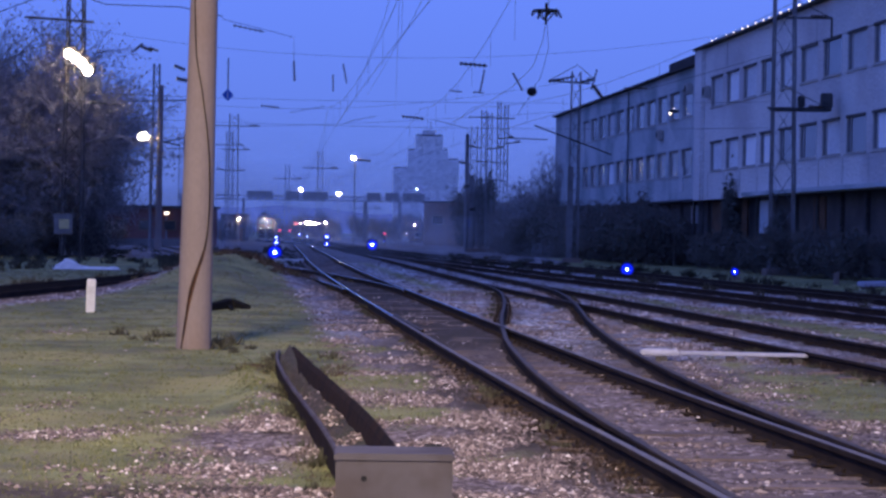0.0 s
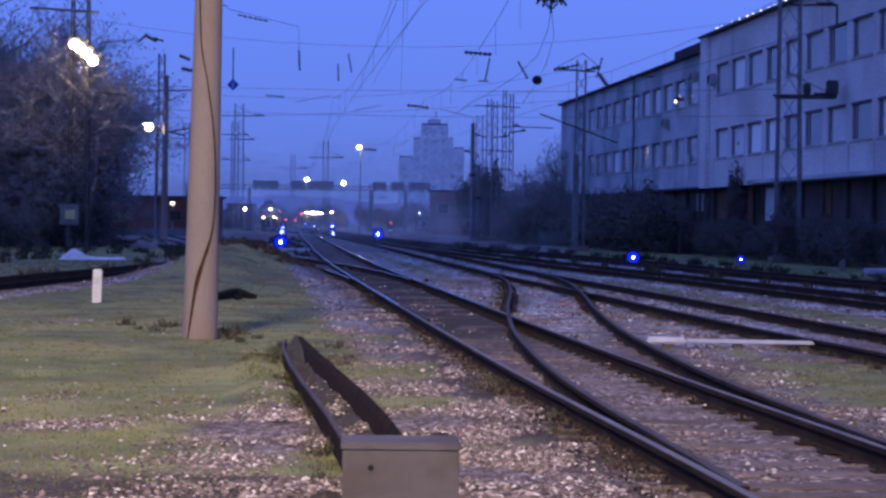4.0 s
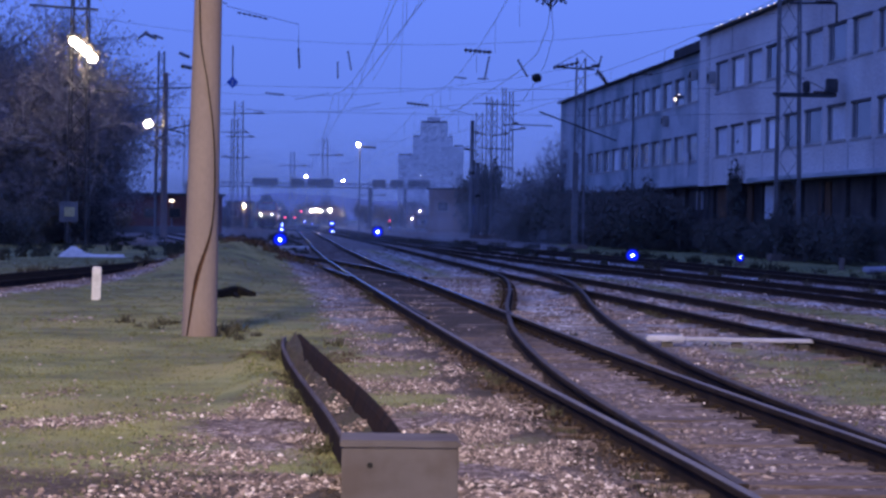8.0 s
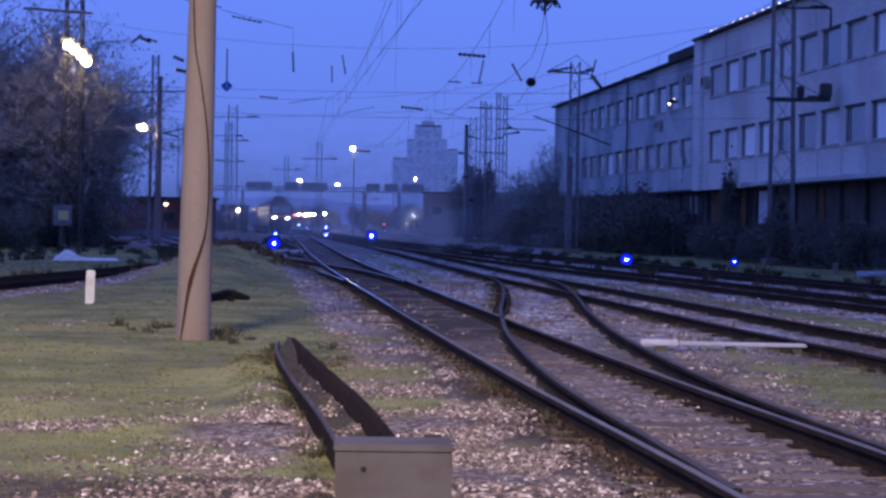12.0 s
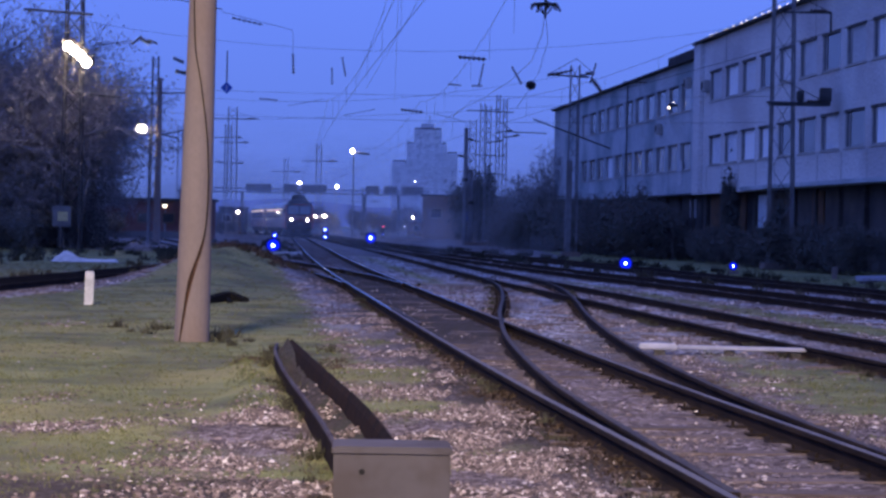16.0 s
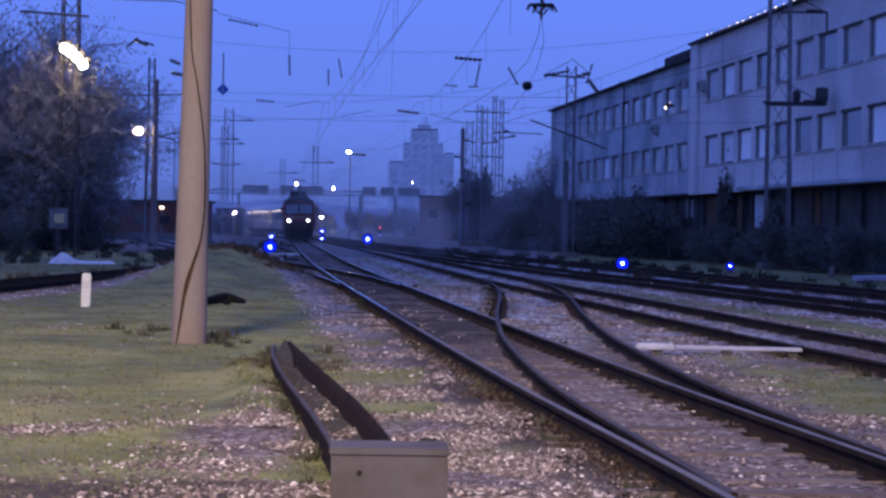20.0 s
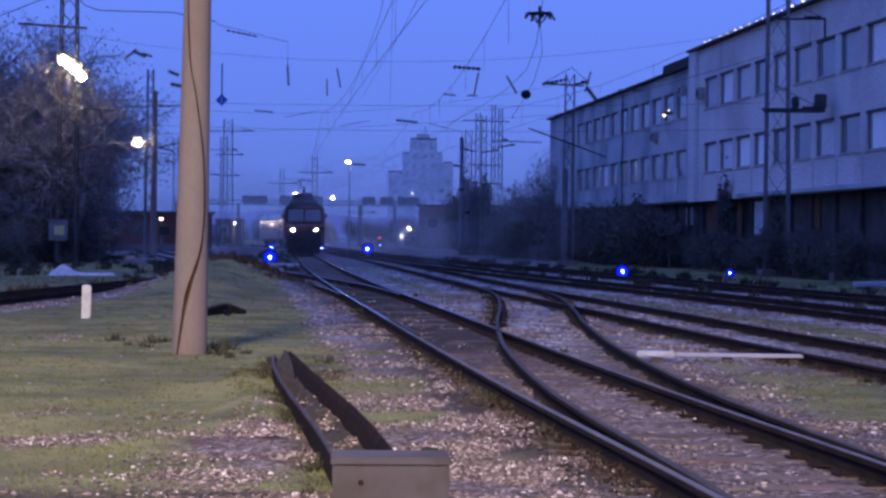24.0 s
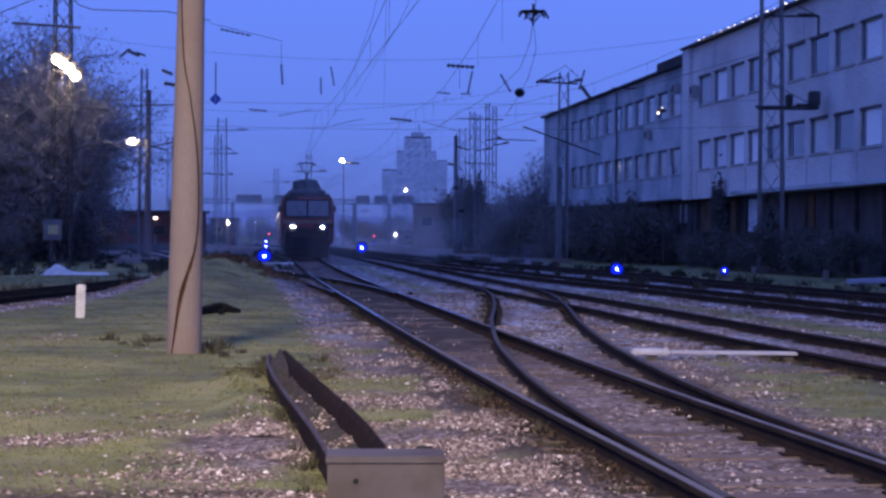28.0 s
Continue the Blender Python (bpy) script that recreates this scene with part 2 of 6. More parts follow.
# ---------------------------------------------------------------- mesh helpers
def part(name, bm, material, parent, label=""):
    me = bpy.data.meshes.new(name)
    bm.to_mesh(me)
    bm.free()
    for mt in material if isinstance(material, (list, tuple)) else [material]:
        me.materials.append(M[mt])
    ob = new(name, me)
    if parent is not None:
        ob.parent = parent
    if label:
        ob["label"] = label
    return ob


def share(name, me, parent, m):
    ob = new(name, me)
    ob.parent = parent
    ob.matrix_local = m
    return ob


def thing(name, m, label, category, group="", kind=""):
    ob = new(name)
    ob.empty_display_size = 0.3
    ob.matrix_world = m
    return tagged(ob, label, category, group, kind)


def box(bm, c, s, m=None, bevel=0.0):
    """A box of size s about the centre c, its edges broken by a bevel."""
    r = bmesh.ops.create_cube(bm, size=1.0)
    vs = r["verts"]
    for v in vs:
        v.co = Vector((v.co.x * s[0] + c[0], v.co.y * s[1] + c[1], v.co.z * s[2] + c[2]))
    if m is not None:
        bmesh.ops.transform(bm, matrix=m, verts=vs)
    if bevel:
        es = list({e for v in vs for e in v.link_edges})
        bmesh.ops.bevel(bm, geom=es, offset=bevel, segments=2, affect="EDGES")
    return bm


def boxed(c, s, bevel=0.0, m=None):
    return box(bmesh.new(), c, s, m, bevel)


def rod(bm, a, b, r0, r1=None, n=8):
    """A tapered round bar from a to b."""
    a, b = Vector(a), Vector(b)
    d = b - a
    q = d.to_track_quat("Z", "Y").to_matrix().to_4x4()
    bmesh.ops.create_cone(bm, cap_ends=True, segments=n, radius1=r0, radius2=r0 if r1 is None else r1, depth=d.length, matrix=Matrix.Translation((a + b) / 2) @ q)
    return bm


def rodded(a, b, r0, r1=None, n=8):
    return rod(bmesh.new(), a, b, r0, r1, n)


def ball(bm, c, r, seg=10, scale=(1, 1, 1)):
    bmesh.ops.create_uvsphere(bm, u_segments=seg, v_segments=max(4, seg // 2 + 1), radius=r, matrix=Matrix.Translation(c) @ Matrix.Diagonal((*scale, 1)))
    return bm


def lathe(bm, profile, n=12, m=None):
    """Turned shape: (radius, height) pairs round the z axis."""
    rings = []
    for r, z in profile:
        rings.append([bm.verts.new((r * math.cos(2 * math.pi * i / n), r * math.sin(2 * math.pi * i / n), z)) for i in range(n)])
    for ra, rb in zip(rings, rings[1:]):
        for i in range(n):
            bm.faces.new((ra[i], ra[(i + 1) % n], rb[(i + 1) % n], rb[i]))
    bm.faces.new(rings[0][::-1])
    bm.faces.new(rings[-1])
    if m is not None:
        bmesh.ops.transform(bm, matrix=m, verts=[v for r in rings for v in r])
    return bm


def sweep(bm, pts, profile, closed=True, mats=None):
    """A profile of (sideways, up) pairs carried along a line of points, upright all the way."""
    rings = []
    for i, p in enumerate(pts):
        d = Vector(pts[min(i + 1, len(pts) - 1)]) - Vector(pts[max(i - 1, 0)])
        side = Vector((d.y, -d.x, 0)).normalized()
        rings.append([bm.verts.new(Vector(p) + side * u + Vector((0, 0, w))) for u, w in profile])
    k = len(profile)
    for ra, rb in zip(rings, rings[1:]):
        for i in range(k if closed else k - 1):
            f = bm.faces.new((ra[i], rb[i], rb[(i + 1) % k], ra[(i + 1) % k]))
            if mats:
                f.material_index = mats[i]
    if closed:
        bm.faces.new(rings[0])
        bm.faces.new(rings[-1][::-1])
    return bm


def tube(bm, pts, r, n=5):
    """One round wire through all the points."""
    rings = []
    ps = [Vector(p) for p in pts]
    for i, p in enumerate(ps):
        d = (ps[min(i + 1, len(ps) - 1)] - ps[max(i - 1, 0)]).normalized()
        a = d.cross(Vector((0, 0, 1)) if abs(d.z) < 0.9 else Vector((1, 0, 0))).normalized()
        b = d.cross(a)
        rings.append([bm.verts.new(p + (a * math.cos(2 * math.pi * k / n) + b * math.sin(2 * math.pi * k / n)) * r) for k in range(n)])
    for ra, rb in zip(rings, rings[1:]):
        for k in range(n):
            bm.faces.new((ra[k], ra[(k + 1) % n], rb[(k + 1) % n], rb[k]))
    bm.faces.new(rings[0][::-1])
    bm.faces.new(rings[-1])
    return bm


def smooth_line(knots):
    """x as a smooth function of y through (y, x) knots."""
    ys = [k[0] for k in knots]
    xs = [k[1] for k in knots]
    n = len(ys)
    slope = []
    for i in range(n):
        a, b = max(0, i - 1), min(n - 1, i + 1)
        slope.append((xs[b] - xs[a]) / (ys[b] - ys[a]))

    def f(y):
        i = 0
        while i < n - 2 and y > ys[i + 1]:
            i += 1
        h = ys[i + 1] - ys[i]
        s = (y - ys[i]) / h
        if y < ys[0]:
            return xs[0] + slope[0] * (y - ys[0])
        if y > ys[-1]:
            return xs[-1] + slope[-1] * (y - ys[-1])
        return ((2 * s**3 - 3 * s**2 + 1) * xs[i] + (s**3 - 2 * s**2 + s) * h * slope[i] + (-2 * s**3 + 3 * s**2) * xs[i + 1] + (s**3 - s**2) * h * slope[i + 1])

    return f


# ---------------------------------------------------------------- the plan: lines of the tracks, x as a function of y
MAIN = smooth_line([(-40, 7.4), (4, 3.1), (12, 2.38), (20, 1.55), (30, 0.62), (40, -0.26), (60, -2.0), (80, -3.65), (108, -5.8), (124, -6.93), (150, -8.85), (202, -12.7), (235, -15.05), (250, -16.3), (269, -19.1), (283, -21.7), (298, -24.1), (312, -25.7), (331, -27.2), (354, -28.8), (383, -30.8), (450, -35.6), (700, -53)])
BRANCH = smooth_line([(12, 2.44), (20, 1.90), (28, 1.72), (33.5, 1.785), (38, 1.9), (43, 2.1), (50, 2.3), (55, 2.34), (61, 2.15), (70, 1.55), (80, 0.72), (95, -0.5), (120, -2.5), (200, -9.3), (350, -22), (700, -52)])
EAST = smooth_line([(-40, 12.8), (12, 7.3), (25, 5.85), (31, 5.15), (44, 3.95), (56, 2.75), (70, 1.5), (95, -0.5)])
OUTER = smooth_line([(-40, 20), (30, 10.6), (42, 9.0), (50, 8.0), (61, 6.55), (75, 4.5), (108, 0.6), (147, -3.8), (220, -11), (350, -23), (700, -53)])
FAR = smooth_line([(-40, 24.5), (30, 14.6), (55, 11.4), (69, 9.4), (89, 7.1), (112, 3.7), (166, -3.4), (240, -10.5), (350, -20.5), (700, -51)])
LOOP = smooth_line([(52, -1.35), (58, -2.05), (64, -2.85), (70, -3.85), (76, -4.95), (85, -6.7), (100, -9.4), (130, -15), (200, -27), (300, -45)])
WEST = smooth_line([(-40, -16.3), (20, -12.2), (44, -10.4), (55, -9.6), (70, -8.6), (80, -8.3), (100, -9.4)])


def mound(x, y):
    return 0.92 * math.exp(-((x + 6.2) / 1.7) ** 2 - ((y - 63) / 7.0) ** 2)


def track_near(x, y):
    """Distance to the nearest track's middle line."""
    return min(abs(x - f(y)) for f, a, b in TRACKS if a - 3 <= y <= b + 3)


TRACKS = [(MAIN, -40, 450), (BRANCH, 12, 400), (EAST, -40, 95), (OUTER, -40, 400), (FAR, -40, 400), (LOOP, 52, 300), (WEST, -40, 100)]


TROUGH_LEFT = smooth_line([(9.2, -0.30), (13, -0.54), (15, -0.74), (17, -0.98), (19, -1.23), (21.5, -1.52), (24.5, -1.80), (27, -1.88)])

TROUGH_RIGHT = smooth_line([(9.2, 0.16), (14.2, -0.33), (16.2, -0.55), (19.5, -0.98), (24.5, -1.62)])


def bank(x, y):
    """Earth heaped against the outside of the drain trough."""
    if not 8.5 < y < 26:
        return 0.0
    return 0.11 * math.exp(-((x - TROUGH_LEFT(y) + 0.32) / 0.22) ** 2) * max(0.0, min(1.0, (y - 15) / 4, (26 - y) / 3))


def gz(x, y):
    d = track_near(x, y) if -40 < y < 300 and -40 < x < 40 else 9
    low = 0.02
    rough = 0.016 * noise.noise((x * 0.9, y * 0.9, 0)) + 0.03 * noise.noise((x * 0.23, y * 0.23, 3)) if d > 1.3 else 0.035 * noise.noise((x * 1.4, y * 1.4, 0))
    return low + rough * (1 if y < 150 else 0.2) + mound(x, y) + bank(x, y) - (0.03 if y > 150 else 0)


# ---------------------------------------------------------------- ground
def ground_material():
    m = bpy.data.materials.new("yard_ground")
    m.use_nodes = True
    n, l = m.node_tree.nodes, m.node_tree.links
    p = n["Principled BSDF"]
    p.inputs["Roughness"].default_value = 0.95
    p.inputs["Specular IOR Level"].default_value = 0.15
    tc = n.new("ShaderNodeTexCoord")

    def noi(scale, detail=6):
        t = n.new("ShaderNodeTexNoise")
        t.inputs["Scale"].default_value, t.inputs["Detail"].default_value = scale, detail
        l.new(tc.outputs["Object"], t.inputs["Vector"])
        return t.outputs["Fac"]

    def ramp(fac, stops):
        r = n.new("ShaderNodeValToRGB")
        while len(r.color_ramp.elements) < len(stops):
            r.color_ramp.elements.new(0.5)
        for e, (q, c) in zip(r.color_ramp.elements, stops):
            e.position, e.color = q, (*c, 1)
        l.new(fac, r.inputs[0])
        return r.outputs[0]

    turf = ramp(noi(1.1, 9), [(0.33, (0.12, 0.108, 0.068)), (0.44, (0.158, 0.168, 0.08)), (0.55, (0.225, 0.235, 0.1)), (0.68, (0.31, 0.305, 0.14))])
    worn = n.new("ShaderNodeMixRGB")
    worn.inputs[2].default_value = (0.145, 0.125, 0.082, 1)
    l.new(ramp(noi(0.55, 10), [(0.52, (0, 0, 0)), (0.7, (0.8, 0.8, 0.8))]), worn.inputs[0])
    l.new(turf, worn.inputs[1])
    yellow = n.new("ShaderNodeMixRGB")
    yellow.inputs[2].default_value = (0.34, 0.305, 0.12, 1)
    l.new(ramp(noi(0.31, 7), [(0.46, (0, 0, 0)), (0.62, (0.7, 0.7, 0.7))]), yellow.inputs[0])
    l.new(worn.outputs[0], yellow.inputs[1])
    turf = yellow.outputs[0]
    vor = n.new("ShaderNodeTexVoronoi")
    vor.inputs["Scale"].default_value = 26
    l.new(tc.outputs["Object"], vor.inputs["Vector"])
    sep = n.new("ShaderNodeSeparateColor")
    l.new(vor.outputs["Color"], sep.inputs[0])
    stones = ramp(sep.outputs[0], [(0.0, (0.06, 0.042, 0.038)), (0.5, (0.165, 0.122, 0.11)), (0.8, (0.27, 0.215, 0.2)), (0.97, (0.5, 0.42, 0.395))])
    soil = n.new("ShaderNodeMixRGB")
    soil.inputs[2].default_value = (0.085, 0.064, 0.055, 1)
    l.new(ramp(noi(0.8, 8), [(0.46, (0, 0, 0)), (0.66, (0.55, 0.55, 0.55))]), soil.inputs[0])
    l.new(stones, soil.inputs[1])
    stones = soil.outputs[0]
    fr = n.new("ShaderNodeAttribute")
    fr.attribute_name = "paler"
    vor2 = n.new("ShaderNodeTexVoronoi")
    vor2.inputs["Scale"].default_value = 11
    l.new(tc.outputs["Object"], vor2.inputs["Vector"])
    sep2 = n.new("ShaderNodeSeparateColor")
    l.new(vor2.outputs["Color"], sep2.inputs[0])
    pale_stones = ramp(sep2.outputs[1], [(0.0, (0.12, 0.11, 0.115)), (0.4, (0.32, 0.305, 0.31)), (0.7, (0.6, 0.58, 0.585)), (1.0, (0.85, 0.83, 0.83))])
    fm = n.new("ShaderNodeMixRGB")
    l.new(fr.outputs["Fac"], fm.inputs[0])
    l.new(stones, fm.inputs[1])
    l.new(pale_stones, fm.inputs[2])
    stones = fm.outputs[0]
    st = n.new("ShaderNodeAttribute")
    st.attribute_name = "stain"
    sm = n.new("ShaderNodeMixRGB")
    sm.inputs[2].default_value = (0.045, 0.03, 0.025, 1)
    l.new(st.outputs["Fac"], sm.inputs[0])
    l.new(stones, sm.inputs[1])
    stones = sm.outputs[0]
    at = n.new("ShaderNodeAttribute")
    at.attribute_name = "turf"
    add = n.new("ShaderNodeMath")
    add.operation = "ADD"
    mul = n.new("ShaderNodeMath")
    mul.operation = "MULTIPLY_ADD"
    mul.inputs[1].default_value, mul.inputs[2].default_value = 1.6, -0.8
    l.new(noi(0.9, 8), mul.inputs[0])
    l.new(mul.outputs[0], add.inputs[0])
    l.new(at.outputs["Fac"], add.inputs[1])
    cl = n.new("ShaderNodeMapRange")
    cl.inputs[1].default_value, cl.inputs[2].default_value = 0.3, 0.7
    l.new(add.outputs[0], cl.inputs[0])
    mx = n.new("ShaderNodeMixRGB")
    l.new(cl.outputs[0], mx.inputs[0])
    l.new(stones, mx.inputs[1])
    l.new(turf, mx.inputs[2])
    half = n.new("ShaderNodeMath")
    half.operation = "MULTIPLY"
    half.inputs[1].default_value = 0.72
    l.new(st.outputs["Fac"], half.inputs[0])
    mire = n.new("ShaderNodeMixRGB")
    mire.inputs[2].default_value = (0.06, 0.052, 0.036, 1)
    l.new(half.outputs[0], mire.inputs[0])
    l.new(mx.outputs[0], mire.inputs[1])
    l.new(mire.outputs[0], p.inputs["Base Color"])
    bp = n.new("ShaderNodeBump")
    bp.inputs["Strength"].default_value, bp.inputs["Distance"].default_value = 0.6, 0.03
    l.new(vor.outputs["Distance"], bp.inputs["Height"])
    l.new(bp.outputs[0], p.inputs["Normal"])
    return m


M["ground"] = ground_material()


def turf_amount(x, y):
    """How far grass covers the ballast: much by the pole, little between the tracks."""
    d = track_near(x, y) if -40 < y < 400 else 5
    a = max(0.0, min(1.0, (d - 1.45) / 0.9))
    if x < MAIN(y) - 1.3:
        edge = 1.3 + 2.0 * max(0.0, min(1.0, (23.5 - y) / 7))
        a *= max(0.0, min(1.0, (MAIN(y) - edge - x) / 0.9))
        strip = 0.9 * math.exp(-((y - 16.9 - 0.05 * x) / 0.65) ** 2) + (0.62 + 0.7 * noise.noise((x * 0.7, y * 0.6, 5))) * math.exp(-((y - 12.4) / 2.2) ** 2)
        a *= 1 - 0.85 * min(1, strip)
    elif 2.2 < x - MAIN(y) + 1.4:
        a = max(a, 1.1 * math.exp(-((x - 4.35) / 1.0) ** 2 - ((y - 22.0) / 4.6) ** 2))
    if x < MAIN(y) - 1.25 and 8 < y < 32 and not (x < -0.1 and y < 13.5):
        a = max(a, min(0.85, (2.6 if y > 16 else 2.0) * noise.noise((x * 0.75, y * 0.45, 21)) + (0.25 if 17 < y < 29 and x < 0.1 else 0.0)))
    if y > 105 and -34 < x < 7.5:
        a *= max(0.15, 1 - (y - 105) / 25)
    return a


def paler_amount(x, y):
    """Where the ballast is coloured paler: between the tracks further up the yard."""
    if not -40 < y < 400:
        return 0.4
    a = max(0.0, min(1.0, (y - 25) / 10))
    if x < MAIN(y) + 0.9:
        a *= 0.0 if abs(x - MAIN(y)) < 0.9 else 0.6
    # Beyond y 110 a weaker share lightens the ground's colour for haze.
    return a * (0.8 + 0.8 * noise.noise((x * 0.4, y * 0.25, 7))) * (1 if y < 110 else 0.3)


def stain_amount(x, y):
    """Oil and brake dust along both sides of the rails."""
    if not -10 < y < 110:
        return 0.12 if 110 <= y < 450 and -60 < x < 9 else 0.0
    d = track_near(x, y)
    a = math.exp(-((d - (1.04 if x < MAIN(y) else 0.9)) / (0.34 if x < MAIN(y) else 0.15)) ** 2) + 0.5 * math.exp(-((d - 0.55) / 0.13) ** 2)
    inside = 0.75 * max(0.0, min(1.0, (y - 26) / 6, (75 - y) / 12)) if abs(x - MAIN(y)) < 0.72 else 0.3 if y < 26 and MAIN(y) - 0.7 < x < MAIN(y) + 1.2 else 0.0
    if x < -0.3 and y < 13.5:
        inside = max(0.0, min(0.9, 0.72 + 1.3 * noise.noise((x * 1.1, y * 0.8, 31))))
    return max(inside, 0.0, min(0.85, a * (0.75 + 0.9 * noise.noise((x * 0.8, y * 0.5, 12)))))


def build_ground():
    ys = [-2000, -600, -200, -80, -40, -20, -8, 0, 5] + [8 + 0.35 * i for i in range(90)] + [40 + 0.8 * i for i in range(55)] + [86 + 3 * i for i in range(30)] + [190, 220, 260, 300, 400, 600, 900, 1500, 3000]
    xs = [-3000, -900, -300, -120, -60, -40, -28, -20] + [-14 + 0.3 * i for i in range(94)] + [15, 18, 22, 28, 40, 60, 120, 300, 900, 3000]
    nx = len(xs)
    verts = [(x, y, gz(x, y)) for y in ys for x in xs]
    faces = [(j * nx + i, j * nx + i + 1, (j + 1) * nx + i + 1, (j + 1) * nx + i) for j in range(len(ys) - 1) for i in range(nx - 1)]
    me = bpy.data.meshes.new("ground")
    me.from_pydata(verts, [], faces)
    at = me.attributes.new("turf", "FLOAT", "POINT")
    at.data.foreach_set("value", [turf_amount(v[0], v[1]) for v in verts])
    at = me.attributes.new("stain", "FLOAT", "POINT")
    at.data.foreach_set("value", [stain_amount(v[0], v[1]) for v in verts])
    at = me.attributes.new("paler", "FLOAT", "POINT")
    at.data.foreach_set("value", [max(0.0, paler_amount(v[0], v[1])) for v in verts])
    me.polygons.foreach_set("use_smooth", [True] * len(me.polygons))
    me.materials.append(M["ground"])
    tagged(new("ground", me), "worn yard ground of thin grass and pale ballast", "ground", kind="structure")


build_ground()

# ---------------------------------------------------------------- tracks
# Near-black that paints the shaded band of the west side track.
M["oily"] = surf("shade_black_bed", (0.010, 0.009, 0.008), (0.026, 0.022, 0.02), 3, 1.0, 0, 0.6, 25, spec=0.0)
RAIL = [(-0.07, 0.0), (-0.07, 0.015), (-0.012, 0.04), (-0.012, 0.12), (-0.036, 0.135), (-0.036, 0.165), (-0.028, 0.172), (0.028, 0.172), (0.036, 0.165), (0.036, 0.135), (0.012, 0.12), (0.012, 0.04), (0.07, 0.015), (0.07, 0.0)]
RAIL_MATS = [0, 0, 0, 0, 0, 0, 1, 0, 0, 0, 0, 0, 0, 0]


def line_points(f, a, b, off, z=0.0, fine=2.0):
    n = max(2, int((b - a) / fine))
    pts = []
    for i in range(n + 1):
        y = a + (b - a) * i / n
        sl = (f(y + 0.5) - f(y - 0.5))
        k = math.sqrt(1 + sl * sl)
        pts.append((f(y) + off / k, y - off * sl / k, z))
    return pts


def build_track(name, f, a, b, label, top="rail_top", left=None, right=None, joint=None):
    t = thing(name, pose(0, 0, 0), label, "railway track", kind="structure")
    for off, cut in ((-0.7535, left), (0.7535, right)):
        lo, hi = cut or (a, b)
        lengths = [(lo, hi, top)] if joint is None else [(lo, joint, "grey_top"), (joint + 0.012, hi, top)]
        for p, q, mat in lengths:
            part("rail", sweep(bmesh.new(), line_points(f, p, q, off, 0.0), RAIL, True, RAIL_MATS), ["rail_side", mat], t)
    return t


track_main = build_track("track_main", MAIN, -20, 450, "curving main track with rails worn bright", joint=37.2)
track_branch = build_track("track_branch", BRANCH, 12, 400, "branch track leaving the main line at a turnout", "dull_top", right=(12, 400))
track_east = build_track("track_east", EAST, -20, 93, "side track with dull rails in thin grass", "dull_top")
track_outer = build_track("track_outer", OUTER, -20, 400, "outer siding with dark rails", "dull_top")
track_far = build_track("track_far", FAR, -20, 400, "far siding with dark rails beside the hedge", "dull_top")
track_loop = build_track("track_loop", LOOP, 54, 300, "diverging track with worn rails behind the mound", "rail_top")
track_west = build_track("track_west", WEST, -20, 99, "side track with dark rails behind the grass", "oily")


# Strip between the rails, coloured black in place of their shade.
part("track_bed", sweep(bmesh.new(), line_points(WEST, 20, 99, 0.0, 0.0), [(-0.70, -0.05), (-0.68, 0.15), (0.68, 0.15), (0.70, -0.05)]), "oily", track_west, "black strip with the shade between the rails in its colour")

# ---------------------------------------------------------------- foreground things
def concrete_pole():
    t = thing("concrete_pole", pose(-3.25, 28.75, 0.0, 0, 0.85, 0), "tall tapered concrete catenary pole stained with rust", "pole")
    part("shaft", lathe(bmesh.new(), [(0.245, -0.3), (0.236, 0.0), (0.212, 2), (0.185, 4.4), (0.14, 9.5)], 24), "concrete", t)
    turn = smooth_line([(0, -127), (0.8, -99), (1.56, -46), (2.5, -44), (3.4, -78), (4.0, -110), (5.5, -128), (9, -70)])
    pts = []
    for i in range(60):
        z = 0.02 + i * 0.15
        a = math.radians(turn(z))
        r = 0.242 - 0.0115 * z
        pts.append((r * math.cos(a), r * math.sin(a), z))
    bm = tube(bmesh.new(), pts, 0.010)
    part("cable", bm, "rail_side", t, "rusty earthing cable")
    streak = bmesh.new()
    rows = []
    for i in range(15):
        z = 0.05 + i * 0.115
        r = 0.2385 - 0.0118 * z
        wide = 7.5 * math.sin(math.pi * (i + 0.5) / 15) * (1 + 0.3 * noise.noise((z * 3, 1, 0)))
        rows.append([streak.verts.new((r * math.cos(math.radians(turn(z) + 2 + a * wide)), r * math.sin(math.radians(turn(z) + 2 + a * wide)), z)) for a in (-1, -0.4, 0.4, 1)])
    for p, q in zip(rows, rows[1:]):
        for i in range(3):
            streak.faces.new((p[i], p[i + 1], q[i + 1], q[i]))
    part("rust_streak", streak, "rust", t, "dark rust stain along the cable")
    return t


concrete_pole()


def marker_post():
    t = thing("marker_post", pose(-6.55, 40.6, gz(-6.55, 40.6) - 0.05, 0, 1.2, 8), "short white-painted concrete marker post in the grass", "post")
    part("shaft", boxed((0, 0, 0.34), (0.17, 0.15, 0.68), 0.02), "white_paint", t)


marker_post()


